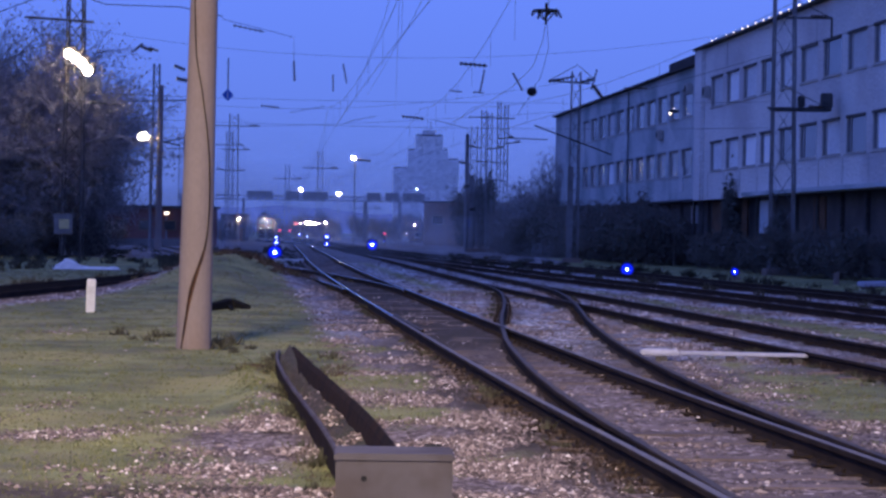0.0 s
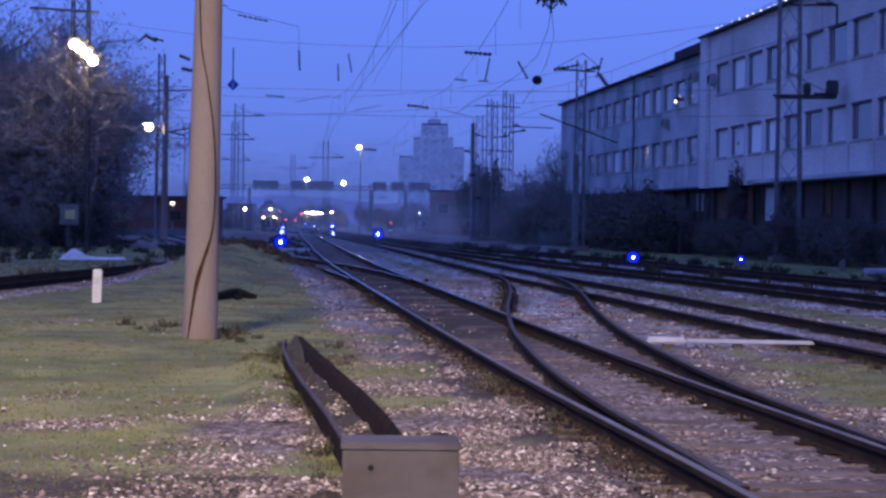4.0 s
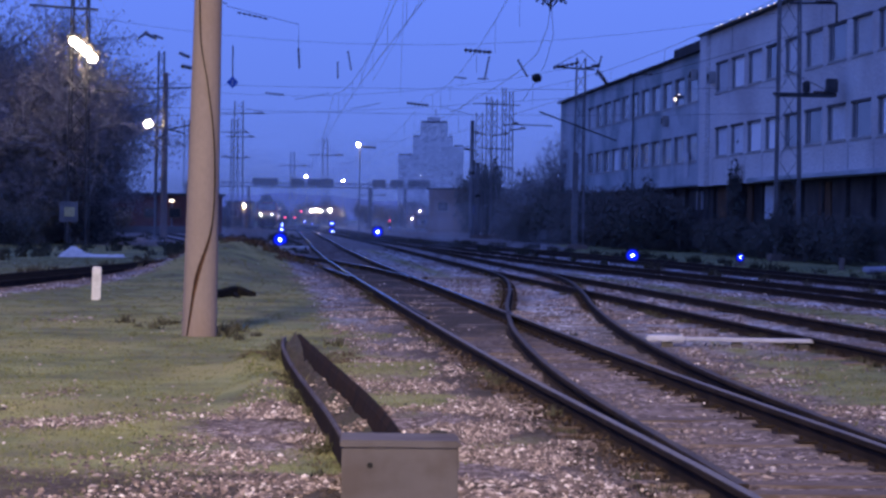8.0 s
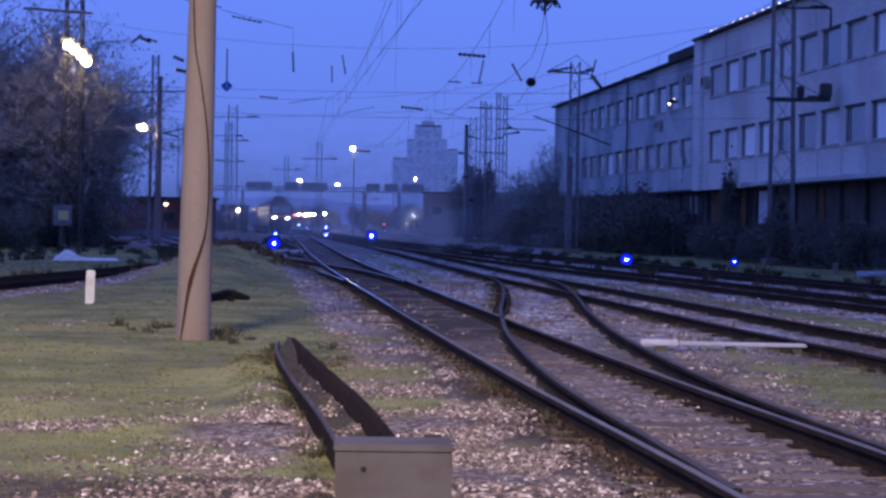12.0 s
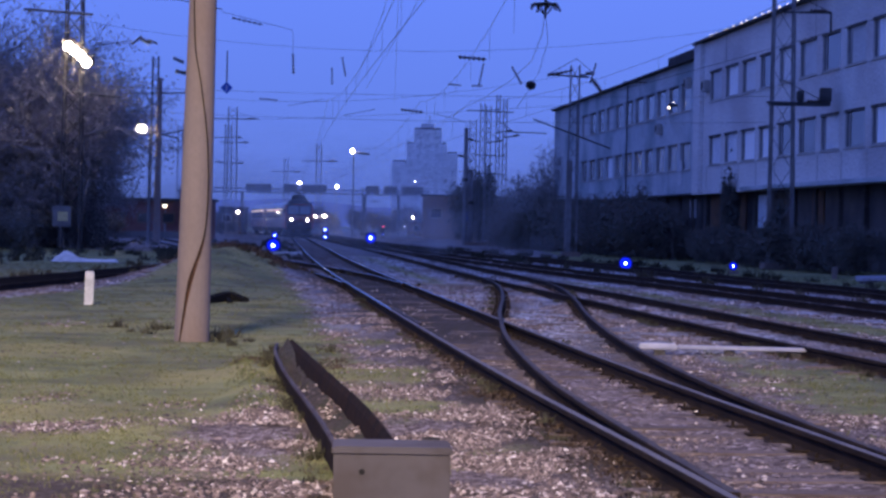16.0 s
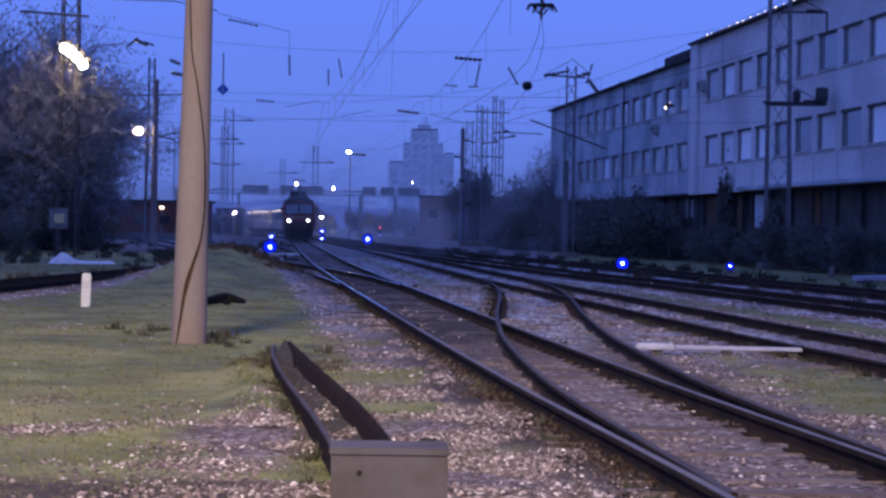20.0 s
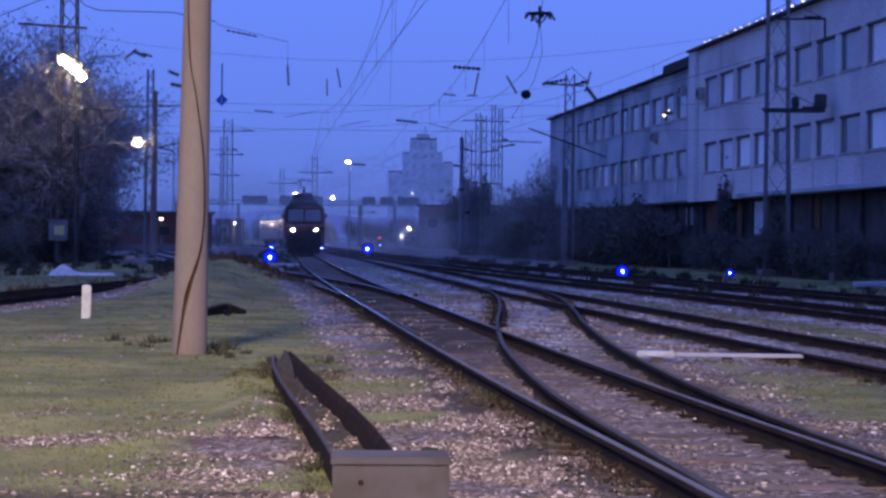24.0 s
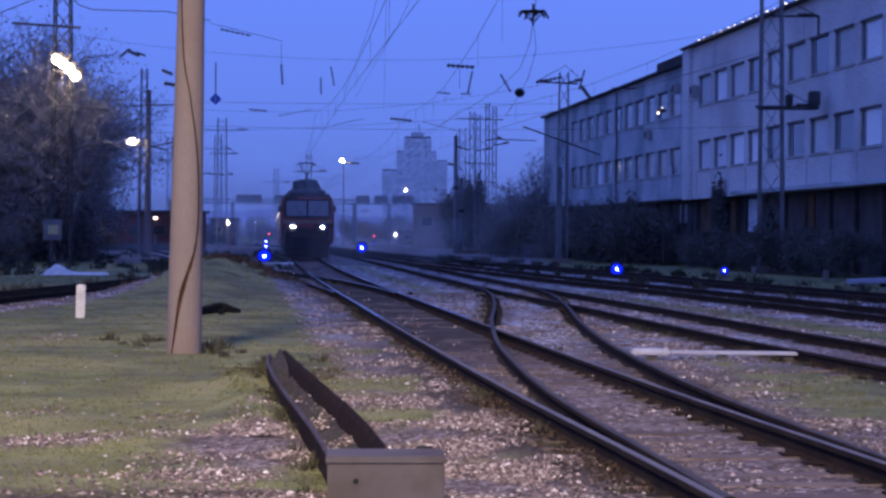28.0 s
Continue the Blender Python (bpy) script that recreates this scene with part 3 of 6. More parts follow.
def cable_box():
    t = thing("cable_cabinet", pose(-0.165, 8.72, gz(0, 8.7), 0, 0, 2.0), "small grey painted steel cable cabinet with overhanging lid", "cabinet")
    g = 0.72 - gz(0, 8.7)
    part("body", boxed((0, 0, (g - 0.014) / 2 - 0.01), (0.468, 0.31, g + 0.006), 0.004), "grey_paint", t)
    part("lid", boxed((0, 0, g - 0.002), (0.482, 0.325, 0.034), 0.008), "grey_paint", t)
    part("hinge", rodded((0.13, 0.17, g + 0.012), (0.20, 0.17, g + 0.012), 0.014), "dark", t)
    part("lock", rodded((-0.12, -0.152, g - 0.085), (-0.12, -0.158, g - 0.085), 0.012, n=12), "dark", t)


cable_box()


def cable_trough():
    """An old drain of bent sheet: a low curved wall on one side, a higher leaning one on the other."""
    left = TROUGH_LEFT
    right = TROUGH_RIGHT
    t = thing("drain_trough", pose(0, 0, 0), "open old drain trough with rusty sheet walls", "trough")
    part("wall", sweep(bmesh.new(), [(left(y), y, 0) for y in np.linspace(9.2, 25.4, 26)], [(-0.02, -0.1), (-0.03, 0.16), (-0.035, 0.18), (-0.03, 0.195), (-0.01, 0.2), (0.0, 0.18), (0.02, -0.1)]), "trough_steel", t)
    part("wall", sweep(bmesh.new(), [(right(y), y, 0) for y in np.linspace(9.2, 24.6, 28)], [(-0.10, -0.1), (-0.09, 0.02), (-0.035, 0.25), (-0.015, 0.285), (0.012, 0.28), (0.03, 0.2), (0.02, -0.1)]), "trough_steel", t)
    floor = bmesh.new()
    rows = []
    for y in np.linspace(9.3, 24.6, 60):
        rows.append([floor.verts.new((left(y) + 0.02 + (right(y) - left(y) - 0.06) * u, y, 0.03 + 0.12 * u * u + 0.05 * noise.noise((u * 3, y * 2.5, 1)) + 0.16 * max(0.0, (y - 22.6) / 2.0))) for u in (0, 0.25, 0.5, 0.75, 1)])
    for p, q in zip(rows, rows[1:]):
        for i in range(4):
            floor.faces.new((p[i], p[i + 1], q[i + 1], q[i]))
    part("bottom", floor, "trough_dirt", t, "dark gravelly dirt on its floor")
    part("rim", tube(bmesh.new(), [(left(y) - 0.012, y, 0.197 + 0.006 * noise.noise((y * 1.3, 0, 2))) for y in np.linspace(9.25, 25.3, 40)], 0.019, 6), "trough_rim", t, "paler grey rolled edge")
    part("rim", tube(bmesh.new(), [(right(y) - 0.002, y, 0.284 + 0.006 * noise.noise((y * 1.1, 5, 2))) for y in np.linspace(9.25, 24.5, 40)], 0.013, 6), "trough_steel", t)
    part("pipe", tube(bmesh.new(), [(left(y) + 0.72 * (right(y) - left(y)), y, 0.15 + 0.01 * math.sin(y * 3)) for y in np.linspace(9.3, 14.6, 16)], 0.022, 8), "trough_rim", t, "thin grey pipe lying in it")


cable_trough()


# ---------------------------------------------------------------- the works building beside the hedge
SLOPE = -0.0866


def works_building():
    """Local x runs along the front towards the camera, local y out of the front, z up."""
    far = Vector((10.05, 182.8, 0))
    way = Vector((SLOPE, 1, 0)).normalized()
    origin = Matrix.Translation(far - way * 122.0) @ Matrix.Rotation(math.atan2(way.y, way.x), 4, "Z")
    t = thing("works_building", origin, "long three-storey grey plastered works building with rows of windows", "building")
    long = 122.0
    cut = 57.8
    depth = 14.0
    end = -5.3
    base_h = 3.78
    rows = [(5.37, 7.05), (8.96, 10.71)]
    pitch, wide = 4.0, 3.0

    def block(x0, x1, front, top, mat, first):
        n = int((x1 - x0 - first) / pitch) + 1
        xs = [x0 + first + pitch * i for i in range(n)]
        xs = [x for x in xs if x + wide < x1 - 0.3]
        z = base_h
        for lo, hi in rows:
            part("wall", boxed(((x0 + x1) / 2, front - 0.2, (z + lo) / 2), (x1 - x0, 0.4, lo - z)), mat, t)
            edges = [x0] + [e for x in xs for e in (x, x + wide)] + [x1]
            for a, b in zip(edges[0::2], edges[1::2]):
                part("pier", boxed(((a + b) / 2, front - 0.2, (lo + hi) / 2), (b - a, 0.4, hi - lo)), mat, t)
            for x in xs:
                w = part("window", window_frame(x, front - 0.06, lo, wide, hi - lo), "frame", t)
                near = random.random() < (0.3 if x0 < cut else 0.85)
                split = wide * 0.2
                # Dark strip on the far side: the reveal's shade put into colour.
                part("pane", boxed((x + split / 2, front - 0.08, (lo + hi) / 2), (split - 0.1, 0.02, hi - lo - 0.14)), "dull_pane", w)
                part("pane", boxed((x + (split + wide) / 2, front - 0.08, (lo + hi) / 2), (wide - split - 0.1, 0.02, hi - lo - 0.14)), "blind" if near else "pane", w)
                for mx in (split,):
                    part("mullion", boxed((x + mx, front - 0.06, (lo + hi) / 2), (0.07, 0.076, hi - lo - 0.16)), "frame", w)
                part("sill", boxed((x + wide / 2, front + 0.02, lo - 0.03), (wide + 0.2, 0.1, 0.06), 0.01), "frame", w)
                # Dark strip drawn where the lintel shades the window top.
                part("shutter_case", boxed((x + wide / 2, front - 0.0, hi - 0.06), (wide - 0.02, 0.1, 0.12)), "steel", w, "dark strip put in for the lintel's shade")
            z = hi
        part("wall", boxed(((x0 + x1) / 2, front - 0.2, (z + top) / 2), (x1 - x0, 0.4, top - z)), mat, t)
        part("cornice", boxed(((x0 + x1) / 2, front + 0.08, top + 0.06), (x1 - x0 + 0.1, 0.6, 0.14), 0.02), "roofing", t)
        part("roof", boxed(((x0 + x1) / 2, front - depth / 2 - 0.1, top - 0.12), (x1 - x0 - 0.02, depth - 0.62, 0.2)), "roofing", t)
        return xs

    def window_frame(x, y, lo, w, h):
        """One ring of frame, 8 cm wide and deep."""
        bm = bmesh.new()
        loops = []
        for dy in (-0.04, 0.04):
            for e in (0.0, 0.08):
                loops.append([bm.verts.new((x + a, y + dy, lo + b)) for a, b in ((e, e), (w - e, e), (w - e, h - e), (e, h - e))])
        back_out, back_in, front_out, front_in = loops
        for p, q in ((front_out, front_in), (back_in, back_out), (back_out, front_out), (front_in, back_in)):
            for i in range(4):
                j = (i + 1) % 4
                bm.faces.new((p[i], p[j], q[j], q[i]))
        bmesh.ops.recalc_face_normals(bm, faces=bm.faces)
        return bm

    for k in range(15):
        x = cut + 3.0 + 4.0 * k
        part("panel_joint", boxed((x, 0.012, 4.6), (0.04, 0.02, 1.3)), "frame", t)
    block(end, cut, -0.6, 11.9, "plaster_old", 15.5)
    block(cut, long, 0.0, 12.45, "plaster", 3.5)
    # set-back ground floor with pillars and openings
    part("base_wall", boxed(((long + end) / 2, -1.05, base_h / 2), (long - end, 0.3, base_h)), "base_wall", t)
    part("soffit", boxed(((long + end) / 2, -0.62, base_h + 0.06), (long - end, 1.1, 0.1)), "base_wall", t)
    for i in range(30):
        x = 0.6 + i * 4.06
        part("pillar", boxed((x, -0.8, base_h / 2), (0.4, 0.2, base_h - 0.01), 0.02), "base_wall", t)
    for x, z, w, h, mt in ((53.2, 3.0, 1.8, 1.1, "lit_pane"), (71.3, 2.75, 2.5, 1.7, "pale_door"), (62.4, 2.4, 0.8, 2.6, "wood_door"), (59.6, 2.7, 2.4, 2.0, "wood_door"), (82.0, 2.7, 2.0, 1.9, "wood_door"), (66, 2.6, 2.4, 2.2, "wood_door")):
        part("door" if "door" in mt else "pane", boxed((x, -0.86, z), (w, 0.08, h)), mt, t)
    part("ledge", boxed(((cut + long) / 2 + 6, 0.16, 3.9), (long - cut - 14, 0.42, 0.2), 0.02), "plaster_old", t, "grey-blue ledge above the ground floor")
    # end walls and back
    part("end_wall", boxed((end - 0.15, -7.4, 5.95), (0.3, depth - 0.4, 11.9)), "plaster", t)
    part("back_wall", boxed(((long + end) / 2, -depth - 0.3, 5.9), (long - end, 0.3, 11.8)), "plaster_old", t)
    part("end_wall", boxed((long + 0.15, -7.2, 6.2), (0.3, depth, 12.4)), "plaster", t)
    part("pilaster", boxed((cut + 0.9, 0.12, 8.1), (1.8, 0.24, 8.7), 0.02), "plaster", t)
    part("roof_house", boxed((cut - 6.5, -3.0, 12.35), (12.5, 4.6, 0.7), 0.05), "roofing", t)
    # wall lamp, conditioner units, pipes
    wl = part("wall_lamp", boxed((cut - 9.5, -0.4, 9.5), (0.35, 0.5, 0.2), 0.04), "steel", t)
    part("bulb", ball(bmesh.new(), (cut - 9.5, -0.2, 9.36), 0.085), "wall_bulb", wl)
    part("bulb", ball(bmesh.new(), (cut - 8.6, -0.3, 9.62), 0.035), "wall_bulb", wl)
    part("vent_panel", boxed((cut - 7.5, -0.57, 5.2), (1.3, 0.06, 1.5), 0.01), "blind", t, "pale board on the wall")
    for x, z in ((cut + 3.0, 9.9), (cut - 14, 8.2), (cut - 5, 10.6)):
        ac = part("conditioner", boxed((x, 0.2 if x > cut else -0.4, z), (0.9, 0.35, 0.65), 0.03), "frame", t)
        part("fan_grille", rodded((x, 0.38 if x > cut else -0.22, z), (x, 0.40 if x > cut else -0.20, z), 0.24, n=14), "dark", ac)
    for x in (8, 31.5, cut - 0.35, cut + 45):
        f = 0.12 if x > cut else -0.5
        part("drain_pipe", rodded((x, f, 0.2), (x, f, 11.8), 0.045), "steel", t)
    # Glowing beads stand in for light reflected along the roof edge.
    for i in range(24):
        x = cut + 3 + i * 1.75 + random.uniform(-0.6, 0.6)
        rl = part("roof_light", rodded((x, -0.1, 12.5), (x, -0.1, 12.72), 0.03), "steel", t)
        part("bulb", ball(bmesh.new(), (x, -0.1, 12.78), 0.035 + 0.045 * random.random()), "roof_bulb", rl)
    # the plan above counts from the far end: turn it round so that the front faces the tracks
    turn = Matrix.Translation((long, 0, 0)) @ Matrix.Diagonal((-1, 1, 1, 1))
    for ob in t.children_recursive:
        ob.data.transform(turn)
        ob.data.flip_normals()
    return t


M["lit_pane"] = surf("pale_pane", (0.4, 0.42, 0.45), (0.5, 0.52, 0.55), 1, 0.4, 0, 0, 20)
M["pale_door"] = surf("pale_blue_door", (0.6, 0.7, 0.82), (0.7, 0.78, 0.88), 1, 0.5, 0, 0, 20)
M["wood_door"] = surf("brown_gate", (0.12, 0.07, 0.04), (0.2, 0.11, 0.06), 1, 0.8, 0, 0.1, 20)
M["dull_pane"] = surf("dark_reveal_tone", (0.10, 0.11, 0.13), (0.17, 0.18, 0.21), 1, 0.7, 0, 0, 20, spec=0.1)
M["wall_bulb"] = glow("wall_bulb", (1.0, 0.85, 0.7), 4)
M["roof_bulb"] = glow("roof_bulb", (1.0, 0.82, 0.7), 3)
works_building()


# ---------------------------------------------------------------- masts, lamps, signals
def lattice(t, x, y, w0, w1, h, step=1.0, r=0.035, mat="galv", d=None, thin=0.55):
    """Four angle legs, with rungs and diagonals on each side."""
    d0, d1 = (w0, w1) if d is None else (d, d)
    c = [[(sx * w / 2 + x, sy * dd / 2 + y, z) for sx, sy in ((-1, -1), (1, -1), (1, 1), (-1, 1))] for w, dd, z in ((w0, d0, 0), (w1, d1, h))]
    for i in range(4):
        part("leg", rodded(c[0][i], c[1][i], r, n=5), mat, t)
    n = int(h / step)
    for side in range(4):
        a0, a1, b0, b1 = Vector(c[0][side]), Vector(c[1][side]), Vector(c[0][(side + 1) % 4]), Vector(c[1][(side + 1) % 4])
        for k in range(n):
            p, q = k / n, (k + 1) / n
            ends = (a0.lerp(a1, p), b0.lerp(b1, q)) if k % 2 else (b0.lerp(b1, p), a0.lerp(a1, q))
            part("brace", rodded(*ends, r * thin, n=4), mat, t)


def insulator(t, a, b, r=0.09, sheds=5, name="insulator"):
    """A string of porcelain sheds from a to b."""
    a, b = Vector(a), Vector(b)
    d = b - a
    prof = []
    for i in range(sheds):
        z0 = d.length * i / sheds
        s = d.length / sheds
        prof += [(r * 0.35, z0), (r, z0 + s * 0.45), (r * 0.35, z0 + s * 0.75)]
    prof.append((r * 0.3, d.length))
    m = Matrix.Translation(a) @ d.to_track_quat("Z", "Y").to_matrix().to_4x4()
    return part(name, lathe(bmesh.new(), prof, 8, m), "porcelain", t)


def catenary_mast(x, y, h, lean, label, w=0.55, arms=(), step=0.9, r=0.04, thin=0.55):
    t = thing("catenary_mast", pose(x, y, 0, 0, lean, 0), label, "mast", "catenary masts")
    lattice(t, 0, 0, w, w * 0.8, h, step, r, "galv", w * 0.6, thin)
    part("footing", boxed((0, 0, 0.1), (w + 0.5, w + 0.5, 0.4), 0.04), "concrete", t)
    for z, x0, x1, up in arms:
        a = part("arm", rodded((x0, 0, z), (x1, 0, z + up), 0.05), "steel", t)
        insulator(a, (x1 * 0.55, 0, z + up * 0.55 + 0.06), (x1 * 0.9, 0, z + up * 0.9 + 0.06), 0.13)
        part("stay", rodded((0, 0, z + 1.0), (x1, 0, z + up), 0.02, n=5), "steel", t)
    return t


first_mast = catenary_mast(7.76, 124, 11.05, 0.3, "slender galvanised lattice catenary mast before the hedge", 0.62, ((10.4, 0.8, -1.6, 0.1), (10.5, 0.3, 1.1, 0.1)))
part("shaft", boxed((-0.2, 0.0, 2.8), (0.34, 0.3, 5.6), 0.03), "galv", first_mast)
mast = catenary_mast(15.2, 95, 13.5, -0.2, "wide lattice catenary mast before the works building", 1.05, ((7.4, -0.7, 2.0, 0.0), (11.4, 0, 2.1, 0.0)), 1.5, 0.05, 0.3)
part("switch_box", boxed((1.9, 0, 7.75), (0.5, 0.5, 0.65), 0.05), "steel", mast)
part("post", rodded((2.08, 0, 10.55), (2.08, 0, 11.4), 0.05), "steel", mast)
part("platform", boxed((0.75, 0, 7.33), (2.6, 0.9, 0.12)), "steel", mast)
part("switch_box", boxed((0.8, 0.1, 7.7), (0.3, 0.4, 0.5), 0.05), "steel", mast)

for x, y, h, w in ((3.05, 190, 11.1, 0.7), (3.9, 191, 12.6, 0.5), (4.65, 200, 12.9, 0.5), (5.35, 194, 13.6, 0.4), (5.8, 188, 12.9, 0.4)):
    catenary_mast(x, y, h, 0, "far lattice mast standing in a close group", w, ((h - 3.4, -0.2, -1.4 if x < 4 else 1.3, 0.2),))
for x, y, z0, z1 in ((2.45, 190, 10.3, 0.0), (2.98, 190, 6.6, 0.0)):
    sp = thing("steel_pole", pose(x, y, 0), "plain dark steel pole among the lattice masts", "pole", "steel poles")
    part("shaft", rodded((0, 0, -0.2), (0, 0, z0), 0.2, 0.17), "galv", sp)
    part("cap", rodded((0, 0, z0), (0, 0, z0 + 0.1), 0.22, 0.1), "dark", sp)
    part("collar", rodded((0, 0, z0 * 0.55), (0, 0, z0 * 0.55 + 0.25), 0.26, 0.26), "dark", sp)
group_arm = thing("span_beam", pose(0, 189.5, 0), "steel cross beams tying the lattice masts together", "beam")
for z, a, b in ((11.9, 2.5, 6.6), (8.0, 3.2, 5.9), (6.4, 3.4, 5.9), (10.1, 6.0, 9.5)):
    part("beam", rodded((a, 0, z), (b, 0, z - 0.1), 0.045), "steel", group_arm)
catenary_mast(-27.8, 290, 17.2, 0, "wide distant lattice mast with long cross arms", 1.4, ((15.6, -2.8, 3.6, 0.0), (12.4, -1.6, 2.2, 0.0), (9.6, -1.6, 1.6, 0.0)))
catenary_mast(-29.8, 305, 15.5, 0, "wide distant lattice mast with long cross arms", 1.1, ((13.6, -2.0, 2.0, 0.0),))
for x, y, h in ((-36, 300, 15), (-15.5, 280, 12), (-35.5, 330, 13), (-24, 340, 12), (-11.2, 330, 7.4)):
    catenary_mast(x, y, h, 0, "far lattice catenary mast in the dusk haze", 0.8, ((h - 2.2, -2.2, 2.4, 0.0),))


def flood_mast():
    t = thing("floodlight_mast", pose(-18.75, 110, 0, 0, 0.2, 0), "tall lattice floodlight mast with lit lamps among trees", "floodlight mast")
    lattice(t, 0, 0, 1.0, 0.75, 15, 1.0, 0.05, "steel")
    for dx, dz, dy in ((-0.2, 10.42, -0.6), (0.1, 10.22, -0.65), (0.45, 9.95, -0.7), (0.75, 9.6, -0.7)):
        hd = part("lamp_head", boxed((dx, dy + 0.25, dz + 0.1), (0.75, 0.35, 0.6), 0.06), "steel", t)
        part("lens", lathe(bmesh.new(), [(0.2, 0), (0.23, 0.06), (0.18, 0.11), (0.0, 0.13)], 16, pose(dx, dy + 0.07, dz, 105, 0, 0)), "warm_lamp", hd)
    part("bracket", rodded((-0.5, -0.4, 9.9), (1.1, -0.5, 9.6), 0.05), "steel", t)
    for z, x0, x1 in ((12.2, -2.6, 0.9), (8.0, -0.4, 2.4)):
        part("arm", rodded((x0, 0, z + 0.1), (x1, 0, z - 0.1), 0.06), "steel", t)
    s = part("sign", boxed((-0.35, -0.6, 1.75), (0.95, 0.06, 1.05), 0.02), "galv", t, "grey plate")
    part("sign_face", boxed((-0.3, -0.64, 1.75), (0.52, 0.03, 0.48), 0.01), "yellow_sign", s, "faded yellow panel")


flood_mast()


def street_lamp(x, y, h, dx, label, lens=0.35, mat="white_lamp", pole_r=0.09):
    t = thing("yard_lamp", pose(x, y, 0), label, "lamp post", "yard lamps")
    part("pole", rodded((0, 0, -0.2), (0, 0, h), pole_r, pole_r * 0.7), "galv", t)
    part("arm", rodded((0, 0, h - 0.1), (dx, 0, h), 0.05), "galv", t)
    hd = part("lamp_head", boxed((dx, 0, h + 0.1), (0.3 + lens, 0.5, 0.14), 0.05), "steel", t)
    part("lens", ball(bmesh.new(), (dx, -0.1, h - 0.05), lens * (0.66 if mat == "white_lamp" else 1.0), 14, (1.1, 0.6, 0.85)), mat, hd)
    return t



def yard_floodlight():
    """An unseen mast behind the viewer, added as the source of the warm light over the near ground."""
    t = thing("yard_floodlight", pose(-9, -31.5, 0), "tall tapered steel floodlight mast, unseen, added over the yard", "floodlight mast")
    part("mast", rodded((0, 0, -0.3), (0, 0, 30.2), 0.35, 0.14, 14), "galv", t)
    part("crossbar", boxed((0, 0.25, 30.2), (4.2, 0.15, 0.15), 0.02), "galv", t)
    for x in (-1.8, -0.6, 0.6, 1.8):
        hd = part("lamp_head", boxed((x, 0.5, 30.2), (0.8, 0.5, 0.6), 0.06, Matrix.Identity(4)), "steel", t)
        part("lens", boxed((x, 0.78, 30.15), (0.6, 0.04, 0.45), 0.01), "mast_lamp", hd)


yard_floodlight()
lamp2 = street_lamp(-20.15, 150, 8.1, -0.6, "yard lamp on a thin pole, brightly lit", 0.36, "yard_lamp")
part("crossbar", rodded((-0.6, 0, 8.0), (2.0, 0, 7.4), 0.06), "steel", lamp2)
lm = street_lamp(-10.2, 260, 10.6, -0.2, "lone yard lamp with a bracket, brightly lit", 0.18, "far_lamp")
part("bracket", rodded((0.2, 0, 10.3), (1.9, 0, 10.2), 0.12), "steel", lm)
street_lamp(-26.9, 420, 9.7, 0.0, "distant yard lamp, lit", 0.21, "far_lamp")
street_lamp(-19.7, 420, 9.0, 0.0, "distant yard lamp, lit", 0.21, "far_lamp")
street_lamp(-26.9, 290, 3.1, 0.0, "low distant lamp, lit", 0.12)
street_lamp(-22.0, 420, 3.3, 0.0, "low distant lamp, lit", 0.26)
fl = street_lamp(-24.9, 418, 3.1, 0.0, "wide bank of low floodlights, lit", 0.223)
for dx in (-0.75, 0.75, 1.3, -1.9):
    part("lens", ball(bmesh.new(), (dx, -0.1, 3.05), 0.14 if abs(dx) < 1 else 0.09 if dx > 0 else 0.06, 12, (1.2, 0.6, 0.8)), "white_lamp", fl)
part("beam", boxed((-0.2, 0.1, 3.3), (3.4, 0.2, 0.15), 0.02), "steel", fl)
street_lamp(-26.5, 330, 3.2, 0.0, "small low lamp beside the gantry, lit", 0.06)
street_lamp(-6.2, 600, 14, 0.0, "small distant lamp, lit", 0.13)
street_lamp(-6.9, 600, 11.9, 0.0, "small distant lamp, lit", 0.09)
street_lamp(-4.4, 400, 3.2, 0.0, "small distant lamp, lit", 0.085)
street_lamp(-6.0, 405, 1.6, 0.0, "small distant lamp, lit", 0.07)
street_lamp(7.0, 236, 3.0, 0.0, "small distant lamp by the bushes, lit", 0.0992)
street_lamp(-25.3, 200, 3.1, 0.0, "low lamp beside the brick shed, lit", 0.2, "wall_bulb")

solid_mast = thing("catenary_mast", pose(-19.55, 150, 0, 0, 0.2, 0), "tall concrete catenary mast with a side lattice", "mast", "catenary masts")
part("shaft", lathe(bmesh.new(), [(0.26, -0.2), (0.25, 0), (0.18, 11.6)], 14), "concrete", solid_mast)
lattice(solid_mast, -0.35, 0.3, 0.5, 0.4, 13.1, 0.9, 0.04, "steel")
part("arm", rodded((-2.8, 0, 10.4), (2.0, 0, 10.6), 0.05), "steel", solid_mast)
part("arm", rodded((0, 0, 7.6), (2.4, 0, 8.1), 0.05), "steel", solid_mast)


